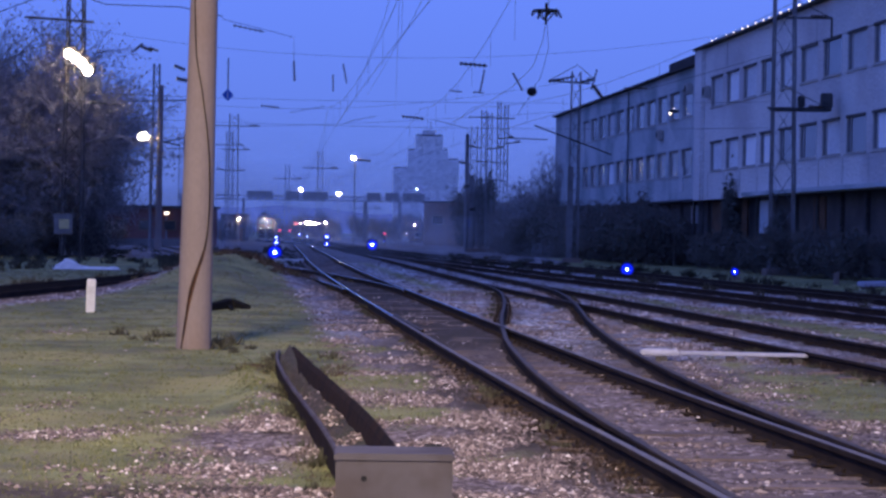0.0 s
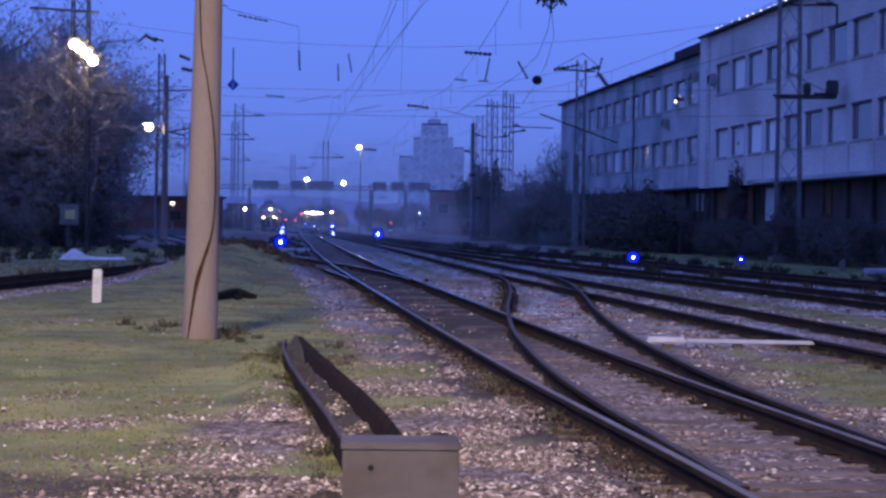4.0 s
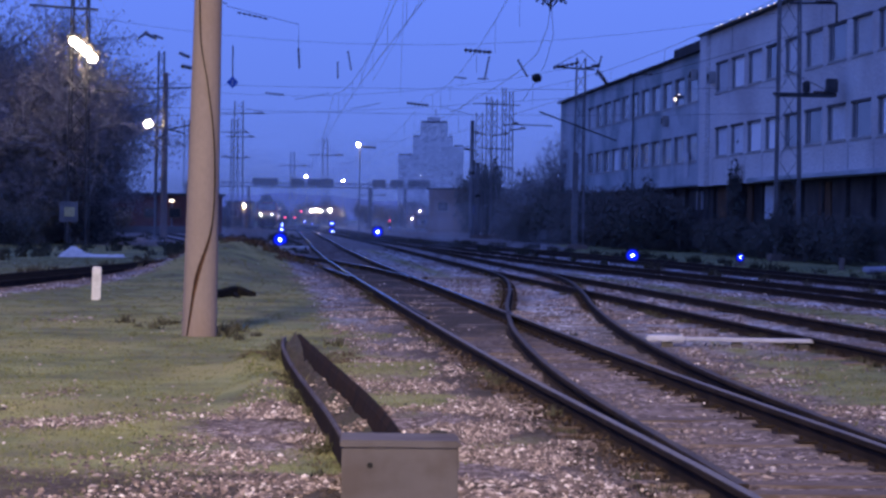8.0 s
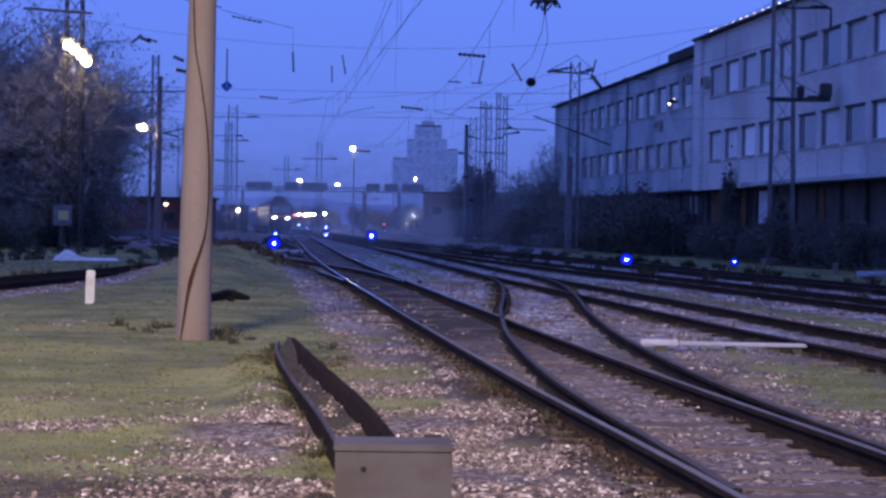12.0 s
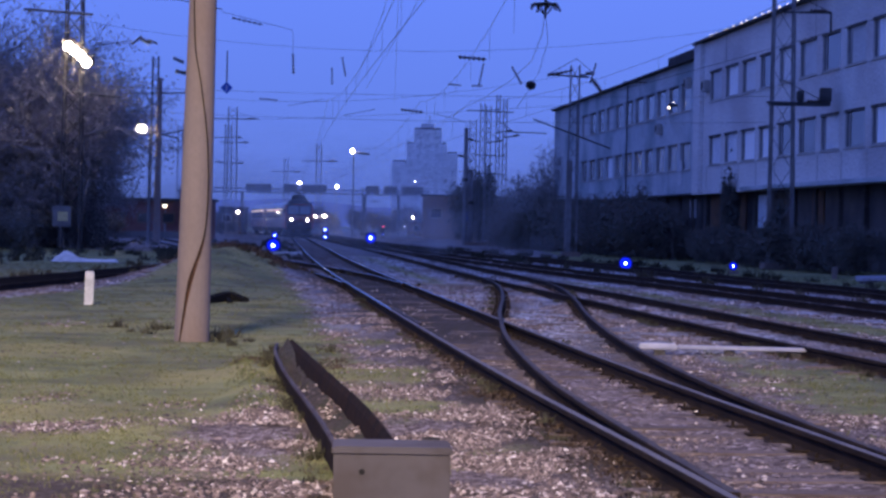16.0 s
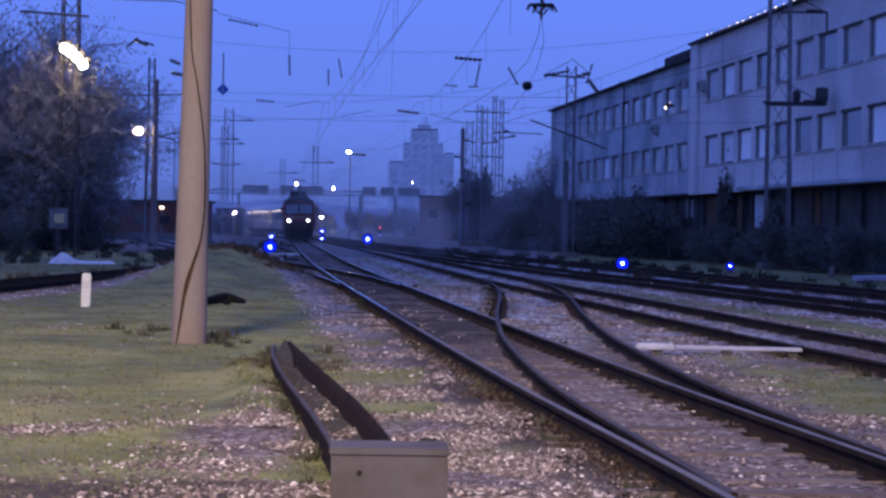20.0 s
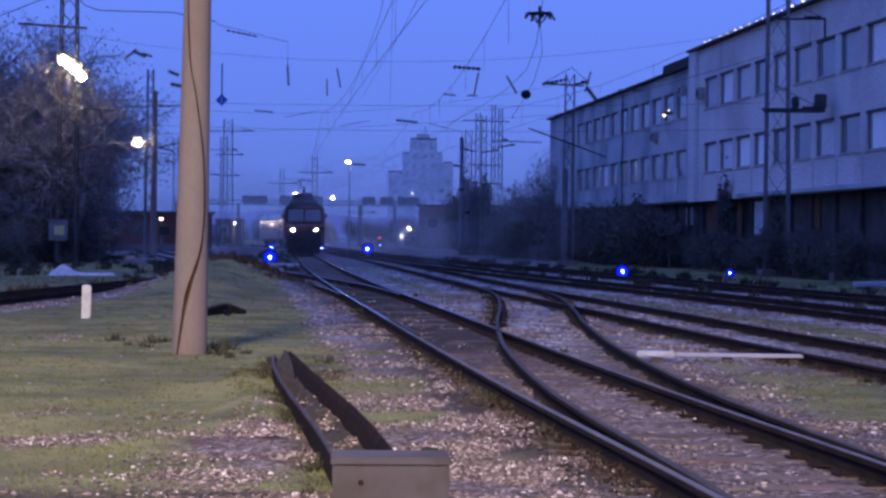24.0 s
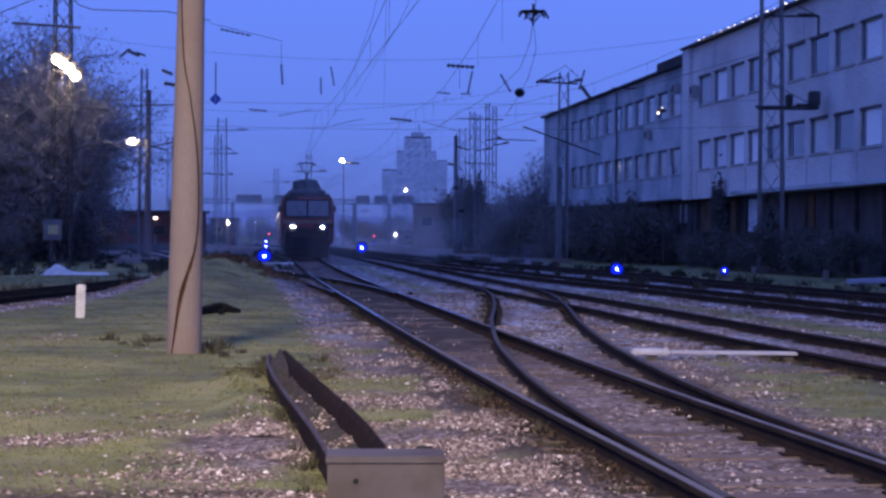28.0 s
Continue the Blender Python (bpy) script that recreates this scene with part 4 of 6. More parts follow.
def dwarf_signal(x, y, lights, label, lens=0.10, halo=2.0):
    """A low signal: base, post, case with hoods, and a glowing lens for each light."""
    t = thing("dwarf_signal", pose(x, y, 0), label, "railway signal", "yard signals")
    top = max(z for z, c in lights)
    part("base", boxed((0, 0, 0.06), (0.4, 0.4, 0.16), 0.03), "concrete", t)
    part("post", rodded((0, 0.06, 0.1), (0, 0.06, top), 0.05), "steel", t)
    lo = min(z for z, c in lights)
    w = lens * halo * 0.9
    case = part("case", boxed((0, 0.12, (top + lo) / 2), (2 * w, 0.16, top - lo + 2.2 * w), 0.03), "dark", t)
    for z, c in lights:
        # Lens made wider than the lamp itself to carry its halo.
        ln = part("lens", lathe(bmesh.new(), [(lens * halo * 1.12, 0), (lens * halo, 0.03), (0.0, 0.05)], 18, pose(0, 0.03, z, 90, 0, 0)), c + "_lens", t)
        if c == "blue":
            part("bulb", ball(bmesh.new(), (0, -0.03, z), lens * 0.46, 12, (1, 0.5, 1)), "blue_core", ln)
        part("hood", lathe(bmesh.new(), [(lens * halo * 1.1, 0), (lens * halo * 1.12, 0.1), (lens * halo * 1.06, 0.1), (lens * halo * 1.04, 0.0)], 14, pose(0, 0.04, z, 90, 0, 0)), "dark", ln)
    return t


dwarf_signal(-8.5, 112, [(0.45, "blue")], "dwarf shunting signal showing blue beside the mound", 0.165, 2.25)
dwarf_signal(-11.9, 158, [(0.72, "blue")], "low dwarf signal showing blue before the curve", 0.12, 1.9)
dwarf_signal(-22.55, 300, [(0.56, "blue")], "distant dwarf signal showing blue on the curve", 0.19, 1.7)
dwarf_signal(-5.14, 168, [(0.60, "blue")], "dwarf shunting signal showing blue between tracks", 0.22, 1.9)
dwarf_signal(7.31, 82.8, [(0.34, "blue")], "dwarf shunting signal showing blue near the hedge", 0.11, 2.3)
dwarf_signal(11.27, 81.4, [(0.34, "blue")], "small dwarf signal showing blue near the hedge", 0.07, 2.2)
dwarf_signal(-11.3, 218, [(0.10 + 0.2, "blue"), (1.05, "blue")], "distant dwarf signal showing two blue lights", 0.15, 2.0)
dwarf_signal(-7.0, 280, [(0.45, "blue"), (1.4, "red")], "distant dwarf signal showing blue and red", 0.075, 1.5)
dwarf_signal(-21.3, 330, [(1.0, "blue")], "distant dwarf signal showing blue", 0.14, 1.6)
dwarf_signal(-24.5, 332, [(1.6, "red")], "distant signal showing red", 0.1, 1.3)
dwarf_signal(-22.9, 331, [(1.6, "red")], "distant signal showing red", 0.1, 1.3)

dwarf_signal(-27.8, 419, [(2.85, "red")], "tall distant signal showing red", 0.15, 1.2)
dwarf_signal(-20.4, 335, [(0.7, "blue")], "distant dwarf signal showing blue", 0.1, 1.5)


def gantry():
    t = thing("signal_gantry", pose(0, 330, 0), "long steel signal gantry spanning the tracks in haze", "gantry")
    x0, x1 = -40.0, -1.3
    for z in (6.3, 6.9):
        for y in (0, 1.0):
            part("chord", boxed(((x0 + x1) / 2, y, z), (x1 - x0, 0.14, 0.14)), "galv", t)
    bm = bmesh.new()
    for i in range(36):
        a = x0 + (x1 - x0) * i / 36
        rod(bm, (a, 0, 6.3), (a + 1.07, 0, 6.9), 0.05, n=4)
    part("bracing", bm, "galv", t)
    part("walkway", boxed(((x0 + x1) / 2, 0.5, 6.25), (x1 - x0, 0.8, 0.08)), "galv", t)
    for x in (-39.5, -30, -11.25, -1.6):
        for dy in (0, 1.0):
            part("column", boxed((x, dy, 3.1), (0.4, 0.3, 6.3)), "galv", t)
    for a, b in ((-29.4, -25.5), (-23.5, -22.0), (-20.9, -17.0), (-11, -9.0), (-8.2, -6.4), (-5.5, -2.3)):
        p = part("screen_panel", boxed(((a + b) / 2, -0.25, 7.05), (b - a, 0.08, 1.1), 0.02), "galv", t)
        for k in range(int((b - a) / 1.3) + 1):
            part("signal_head", boxed((a + 0.5 + k * 1.3, -0.4, 6.9), (0.5, 0.2, 1.4), 0.05), "galv", p)
    part("ladder", boxed((-5.95, -0.2, 3.2), (0.45, 0.08, 6.0)), "galv", t)


gantry()


def brick_shed():
    t = thing("brick_shed", pose(-29.5, 200, 0), "long low red-brown railway shed behind the trees", "shed")
    part("wall", boxed((0, 2, 1.75), (17, 4, 3.5), 0.03), "brick", t)
    part("roof", boxed((0, 2, 3.62), (17.6, 4.8, 0.22), 0.04), "roofing", t)
    part("end_panel", boxed((7.3, -0.03, 1.9), (1.5, 0.1, 2.6)), "white_paint", t)
    for i in range(6):
        w = part("window", boxed((-7 + i * 2.3, -0.03, 1.9), (1.2, 0.1, 1.0), 0.02), "wood_door", t)
        part("pane", boxed((-7 + i * 2.3, -0.09, 1.9), (1.0, 0.03, 0.8)), "glass_dark", w)
    part("plinth", boxed((0, -0.04, 0.3), (17.1, 0.12, 0.7)), "base_wall", t)


brick_shed()


def tower_block():
    t = thing("apartment_tower", pose(0, 700, 0), "distant stepped concrete apartment tower, its colours paled for haze", "apartment building")
    blocks = [(-15, -10.35, 22.5), (-10.3, -7.95, 28.5), (-7.9, 1.05, 33.2), (1.1, 2.75, 28.5), (2.8, 6.3, 25.5)]
    for a, b, h in blocks:
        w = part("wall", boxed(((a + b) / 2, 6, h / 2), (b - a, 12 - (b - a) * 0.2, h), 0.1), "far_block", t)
        part("roof", boxed(((a + b) / 2, 6, h + 0.2), (b - a - 0.4, 10, 0.5)), "roofing", t)
        for k in range(int(h / 2.9)):
            n = max(1, int((b - a) / 2.6))
            for i in range(n):
                x = a + (b - a) * (i + 0.5) / n
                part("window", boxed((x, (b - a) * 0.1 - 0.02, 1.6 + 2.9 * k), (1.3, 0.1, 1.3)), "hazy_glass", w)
    part("lift_house", boxed((-3.6, 6, 34.3), (4.2, 5, 1.8), 0.1), "far_block", t)
    part("antenna", rodded((-3, 6, 35), (-3, 6, 38), 0.12), "steel", t)


tower_block()


# ---------------------------------------------------------------- overhead line
def wires(name, pts_list, r, label, t=None):
    t = t or thing(name, pose(0, 0, 0), label, "overhead wire", "overhead wires")
    for pts in pts_list:
        part("wire", tube(bmesh.new(), pts, r), "wire", t)
    return t


def sag(a, b, drop, n=10):
    a, b = Vector(a), Vector(b)
    return [tuple(a.lerp(b, i / n) - Vector((0, 0, drop * 4 * (i / n) * (1 - i / n)))) for i in range(n + 1)]


for f, z, y0, y1, label in ((MAIN, 5.9, -20, 330, "contact and carrier wire above the main track"), (BRANCH, 5.9, 30, 330, "contact and carrier wire above the branch track"), (OUTER, 6.0, -20, 330, "contact and carrier wire above the siding")):
    carrier, contact, drops = [], [], []
    stops = [y0] + [y for y in (40, 100, 160, 220, 280) if y > y0] + [y1]
    for a, b in zip(stops, stops[1:]):
        A, B = (f(a), a, z + 1.5), (f(b), b, z + 1.5)
        cs = sag(A, B, 0.9, 8)
        carrier += cs if b == stops[-1] else cs[:-1]
        contact += [(f(a + (b - a) * i / 8), a + (b - a) * i / 8, z) for i in range(9 if b == stops[-1] else 8)]
        for c in cs[1:-1]:
            drops.append([c, (c[0], c[1], z)])
    wt = wires("overhead_wire", [carrier, contact], 0.007, label)
    wires("", drops, 0.004, "", wt)

# cross spans with insulators, hung between masts on both sides of the yard
span = wires("span_wire", [sag((-19.0, 112, 12.0), (17.0, 108, 12.3), 1.6, 14), sag((-19.0, 112, 8.6), (17.0, 108, 8.5), 0.25, 14), sag((-19.0, 112, 7.4), (17.0, 108, 7.2), 0.3, 14)], 0.008, "cross span of wires with insulators between masts")
span2 = wires("span_wire", [sag((-19.6, 150, 10.6), (7.8, 124, 10.6), 1.1, 14), sag((-19.6, 150, 8.6), (7.8, 124, 8.8), 0.2, 14)], 0.008, "second cross span of wires with insulators between masts")
for a, b, r in (((-6.85, 100, 9.5), (-6.8, 100, 8.55), 0.07), ((-4.55, 100, 9.4), (-4.38, 100, 8.5), 0.05), ((-5.02, 100, 8.9), (-5.0, 100, 8.1), 0.05), ((2.03, 100, 9.25), (1.83, 100, 8.2), 0.06), ((3.35, 100, 9.12), (3.82, 100, 8.3), 0.07), ((7.26, 100, 9.35), (7.0, 100, 8.4), 0.06), ((7.1, 100, 8.6), (7.55, 100, 8.0), 0.15), ((0.85, 100, 9.52), (2.15, 100, 9.43), 0.11), ((-1.78, 100, 7.02), (-0.75, 100, 6.92), 0.08), ((-8.36, 100, 7.4), (-7.5, 100, 7.33), 0.05), ((-14.35, 100, 9.8), (-13.95, 100, 10.12), 0.09), ((-14.05, 100, 10.12), (-13.45, 100, 9.85), 0.13), ((-13.6, 100, 10.02), (-13.15, 100, 9.85), 0.08), ((-12.4, 100, 9.2), (-11.9, 100, 9.0), 0.12), ((-12.3, 100, 8.6), (-11.8, 100, 8.5), 0.14), ((0.4, 100, 8.25), (1.0, 100, 8.2), 0.05), ((1.5, 100, 8.19), (2.0, 100, 8.19), 0.05), ((9.4, 110, 9.2), (10.6, 110, 9.2), 0.06), ((-10.1, 104, 11.5), (-8.6, 104, 11.2), 0.06), ((5.0, 100, 8.75), (6.2, 100, 9.0), 0.09)):
    insulator(span, a, b, r, 6)
bm = bmesh.new()
ball(bm, (4.25, 100, 8.27), 0.24, 12, (1, 1, 0.9))
part("tension_weight", bm, "dark", span)
for pts in ([(4.25, 100, 8.3), (4.62, 100, 8.9), (5.0, 100, 10.3), (4.85, 100, 11.8)], [(4.2, 100, 8.1), (3.6, 100, 7.2)], [(-0.2, 100, 6.86), (1.3, 100, 6.5), (1.35, 100, 5.7)], [(4.4, 100, 6.7), (8.0, 100, 5.4)], [(-5.4, 100, 7.42), (-7.0, 100, 7.1)], [(-3.0, 100, 7.0), (-4.4, 100, 6.7)], [(-9.9, 100, 9.6), (-9.9, 100, 8.2)], [(-10.2, 100, 11.4), (-6.85, 100, 10.6), (-6.85, 100, 9.5)]):
    wires("", [pts], 0.035 if pts[0][0] == 4.4 else 0.012, "", span)
cl = part("suspension_ring", lathe(bmesh.new(), [(0.5, -0.04), (0.55, 0.0), (0.5, 0.04), (0.42, 0.0)], 16, pose(4.85, 100, 12.05)), "dark", span)
for i in range(9):
    a = 2 * math.pi * i / 9
    c, q = math.cos(a), math.sin(a)
    insulator(cl, (4.85 + 0.5 * c, 100 + 0.5 * q, 12.08), (4.85 + 0.72 * c, 100 + 0.72 * q, 11.72 + 0.1 * (i % 3)), 0.09, 3)
    part("hanger", rodded((4.85 + 0.1 * c, 100 + 0.1 * q, 11.6), (4.85 + 0.5 * c, 100 + 0.5 * q, 12.05), 0.02, n=4), "dark", cl)
part("core", rodded((4.85, 100, 11.4), (4.85, 100, 12.4), 0.06), "dark", cl)
wires("", [[(-18.4, 110, 13.8), (-17.9, 110, 13.25), (-17.2, 110, 13.02), (-15.5, 110, 12.98), (-13.4, 110, 12.95), (-11.2, 110, 12.5)], [(-23.6, 110, 12.1), (-22.3, 110, 12.67), (-19.6, 110, 13.75)]], 0.025, "", span)
# long feeders towards the upper edge
wires("feeder_wire", [[(-3.9, 100, 8.2), (-1.6, 60, 7.6), (0.3, 20, 7.2)], [(-3.4, 100, 8.0), (-0.8, 60, 7.6), (1.4, 20, 7.2)], [(-2.5, 120, 8.5), (-1.2, 60, 8.0), (-0.2, 20, 7.2)]], 0.006, "feeder wires running along the yard")


def diamond_sign():
    t = thing("diamond_sign", pose(-9.9, 100, 7.87), "blue diamond catenary sign with a pale mark hanging on a rod", "sign")
    part("plate", boxed((0, 0, 0), (0.4, 0.04, 0.4), 0.01, Matrix.Rotation(math.radians(45), 4, "Y")), "blue_sign", t)
    part("mark", boxed((0.0, -0.03, 0), (0.05, 0.01, 0.28)), "white_paint", t, "white bar")
    part("hanger", rodded((0, 0.03, 0.2), (0, 0.03, 1.7), 0.03), "steel", t)


diamond_sign()


# ---------------------------------------------------------------- plants
def bare_tree(x, y, h, seed, label, dense=1.0):
    rnd = random.Random(seed)
    t = thing("bare_tree", pose(x, y, -0.1), label, "tree", "bare trees")
    verts, faces = [], []

    def twig(p, d, ln, w):
        s = d.cross(Vector((rnd.uniform(-1, 1), rnd.uniform(-1, 1), rnd.uniform(-1, 1)))).normalized() * w
        q = p + d * ln
        i = len(verts)
        verts.extend([p - s, p + s, q])
        faces.append((i, i + 1, i + 2))

    def grow(bm, p, d, ln, r, lev):
        q = p + d * ln
        if lev < 3:
            rod(bm, p, q, r, r * 0.62, 7 if lev == 0 else 5)
        else:
            twig(p, d, ln * 1.2, r * 1.2)
        if lev == 5:
            return
        n = (6, 5, 5, 5, 5)[lev]
        for i in range(n):
            v = Vector((rnd.gauss(0, 1), rnd.gauss(0, 1), rnd.gauss(0.15, 0.75))).normalized()
            nd = (d * (0.7 if lev else 0.7) + v * (0.8 if lev else 0.75)).normalized()
            at = p.lerp(q, rnd.uniform(0.35, 1.0))
            if lev == 0:
                limb = bmesh.new()
                grow(limb, at, nd, ln * rnd.uniform(0.6, 0.95), r * 0.55, 1)
                part("limb", limb, "bark", t)
            else:
                grow(bm, at, nd, ln * rnd.uniform(0.5, 0.78), max(0.012, r * 0.55), lev + 1)

    trunk = bmesh.new()
    grow(trunk, Vector((0, 0, 0)), Vector((rnd.uniform(-0.08, 0.08), 0, 1)).normalized(), h * 0.4, h * 0.02, 0)
    part("trunk", trunk, "bark", t)
    mats = [0] * len(faces)
    for tip in verts[2::3]:
        if rnd.random() > dense * 0.85:
            continue
        for _ in range(2):
            p = tip + Vector((rnd.gauss(0, 0.12), rnd.gauss(0, 0.12), rnd.gauss(0, 0.12)))
            d = Vector((rnd.gauss(0, 1), rnd.gauss(0, 1), rnd.gauss(0, 1))).normalized() * rnd.uniform(0.05, 0.11)
            e = d.cross(Vector((rnd.gauss(0, 1), rnd.gauss(0, 1), 0.4))).normalized() * rnd.uniform(0.03, 0.06)
            k = len(verts)
            verts.extend([p - d, p + e, p + d, p - e])
            faces.append((k, k + 1, k + 2, k + 3))
            mats.append(1)
    me = bpy.data.meshes.new("crown")
    me.from_pydata(verts, [], faces)
    me.materials.append(M["bark"])
    me.materials.append(M["dry_leaf"])
    me.polygons.foreach_set("material_index", mats)
    ob = new("crown", me)
    ob.parent = t
    ob["kind"] = "stuff"
    return t


TREES = [(-23.0, 117, 13, 11), (-20.9, 122, 9.5, 12), (-27.6, 114, 16, 13), (-19.9, 114, 8.0, 14), (-23.6, 124, 13, 15), (-24.2, 112, 14, 1), (-21.6, 115, 14, 2), (-20.6, 118, 11, 3), (-26.5, 120, 15, 5), (-22.4, 128, 11, 6), (-25.0, 130, 14, 8)]
for x, y, h, sd in TREES:
    bare_tree(x, y, h, sd, "dark winter tree with dense twigs and withered leaves")


def thicket(name, x, y, wx, wy, h, count, seed, label, cat="bush", leafy=0.5, parent_group="hedge bushes", size=0.16):
    """Stems and a mass of small leaves and twigs with an uneven top."""
    rnd = random.Random(seed)
    t = thing(name, pose(x, y, 0), label, cat, parent_group)
    for i in range(6):
        a, b = rnd.uniform(-wx / 2, wx / 2), rnd.uniform(-wy / 2, wy / 2)
        part("stem", rodded((a, b, -0.1), (a + rnd.uniform(-0.5, 0.5), b + rnd.uniform(-0.4, 0.4), h * rnd.uniform(0.5, 1.0)), 0.035, 0.01, 5), "twig", t)
    verts, faces, mats = [], [], []
    lumps = [(rnd.uniform(-wx / 2, wx / 2), rnd.uniform(-wy / 2, wy / 2), rnd.uniform(0.35, 1.0) * h * 0.72, rnd.uniform(0.5, 1.0)) for _ in range(9)]
    for i in range(count):
        lx, ly, lz, lr = rnd.choice(lumps)
        p = Vector((lx + rnd.gauss(0, 0.42) * lr * wx / 3, ly + rnd.gauss(0, 0.4) * wy / 3, abs(lz + rnd.gauss(0, 0.3) * h * lr * 0.6)))
        d = Vector((rnd.gauss(0, 1), rnd.gauss(0, 1), rnd.gauss(0.5, 1))).normalized()
        e = d.cross(Vector((rnd.gauss(0, 1), rnd.gauss(0, 1), rnd.gauss(0, 1)))).normalized()
        k = len(verts)
        if rnd.random() < leafy:
            s = size * rnd.uniform(0.6, 1.3)
            verts.extend([p - e * s * 0.45, p + d * s * 0.9, p + e * s * 0.45, p - d * s * 0.7])
            faces.append((k, k + 1, k + 2, k + 3))
            mats.append(0)
        else:
            verts.extend([p - e * 0.02, p + e * 0.02, p + d * rnd.uniform(0.3, 0.8)])
            faces.append((k, k + 1, k + 2))
            mats.append(1)
    me = bpy.data.meshes.new("foliage")
    me.from_pydata([tuple(v) for v in verts], [], faces)
    me.materials.append(M["leaf"])
    me.materials.append(M["twig"])
    me.polygons.foreach_set("material_index", mats)
    ob = new("foliage", me)
    ob.parent = t
    ob["kind"] = "stuff"
    return t


rnd = random.Random(7)
protos = [thicket("hedge_bush", 12.0, 116, 4.2, 2.6, 2.9, 7000, 20 + i, "dense dark bush of twigs and brambles in the verge", size=0.11) for i in range(3)]
spots = []
for i in range(30):
    y = 84 + i * 3.1
    x = 15.4 - 0.0866 * (y - 121) - 1.9 + rnd.uniform(-0.5, 0.5)
    spots.append((x, y, (rnd.uniform(0.5, 0.7) if 95 < y < 122 else rnd.uniform(0.65, 0.85)) if y < 125 else rnd.uniform(1.05, 1.4)))
for i in range(9):
    y = 150 + i * 4
    spots.append((8.6 - 0.06 * (y - 150) + rnd.uniform(-0.8, 0.8), y, rnd.uniform(1.0, 1.4)))
for y, x, sc in ((103, -20.5, 0.7), (104, -23, 0.9), (116, -19.5, 0.75), (121, -23.5, 1.1), (112, -25.5, 1.0), (127, -20.5, 0.8), (107, -27, 1.0), (133, -22.5, 0.9), (140, -24.5, 0.9), (148, -27.5, 1.2), (152, -25.6, 1.1), (146, -30, 1.3), (155, -24.2, 0.8), (138, -28, 1.2), (128, -26, 1.3), (131, -24, 1.2), (118, -24.6, 1.1), (135, -22.6, 1.1), (110, -21.6, 0.9)):
    spots.append((x, y, sc))
for i in range(16):
    spots.append((-56 + 5.2 * i + rnd.uniform(-2, 2), 440 + rnd.uniform(-12, 25), rnd.uniform(1.2, 2.0)))
for y, x, sc in ((130, 11.2, 1.0), (136, 10.5, 1.1), (142, 9.6, 1.1), (118, 12.4, 1.1)):
    spots.append((x, y, sc))
for i, (x, y, s) in enumerate(spots):
    if i < 3:
        protos[i].matrix_world = pose(x, y, 0, 0, 0, 90) @ Matrix.Diagonal((s, s, s, 1))
    else:
        c = copy_thing(protos[i % 3], pose(x, y, 0, 0, 0, rnd.uniform(60, 120)))
        c.scale = (s, s, s)
for x, y, h, sd in ((15.75, 115, 4.7, 31), (12.45, 130, 4.7, 32), (16.2, 101, 3.2, 33), (11.6, 139, 4.0, 34)):
    thicket("tall_shrub", x, y, 0.75, 0.9, h, 3600, sd, "narrow dark shrub standing against the works building", "shrub", 0.6, "hedge bushes", 0.16)
for x, y, h, sd in ((5.3, 246, 7.6, 41), (7.6, 250, 7.0, 43), (12, 262, 6.8, 44)):
    thicket("tall_shrub", x, y, 6, 4, h, 7000, sd, "thin distant clump of half-bare trees behind the tracks", "tree", 0.35, "far clumps", 0.3)
thicket("tall_shrub", 4.5, 206, 2.4, 2.0, 7.4, 6000, 61, "dense dark shrub at the foot of the lattice masts", "shrub", 0.6, "hedge bushes", 0.22)
for x, y, h, sd in ((11.6, 186, 9.4, 51), (9.2, 196, 8.0, 52)):
    bare_tree(x, y, h, sd, "leafless tree at the end of the building", 0.3)


def far_hut(x, y, w, d, h, wall, label):
    """Walls, flat roof, a window for every few metres, a door."""
    t = thing("yard_hut", pose(x, y, 0), label, "hut", "far huts")
    part("wall", boxed((0, d / 2, h / 2), (w, d, h), 0.04), wall, t)
    part("roof", boxed((0, d / 2, h + 0.1), (w + 0.5, d + 0.5, 0.2), 0.03), "roofing", t)
    for k in range(max(1, int(w / 3.2))):
        wx = -w * 0.2 if w < 6 else -w / 2 + 1.8 + 3.0 * k
        wd = part("window", boxed((wx, -0.03, h * 0.6), (0.9 + h * 0.1, 0.08, 0.8 + h * 0.08), 0.02), "frame", t)
        part("pane", boxed((wx, -0.08, h * 0.6), (0.75 + h * 0.1, 0.03, 0.65 + h * 0.08)), "glass_dark", wd)
    part("door", boxed((w * 0.25, -0.03, 1.0), (0.85, 0.08, 2.0), 0.02), "wood_door", t)


far_hut(-28.6, 300, 3.6, 4, 3.6, "steel", "dark distant yard hut with a flat roof")
far_hut(-2.3, 350, 5.0, 4, 2.1, "wood_door", "low distant brown hut beside the tracks")
far_hut(4.4, 276, 12.6, 8, 5.5, "concrete", "low flat-roofed grey yard building behind the masts")
far_hut(-37, 345, 9.0, 5, 3.0, "base_wall", "long dark distant yard building")


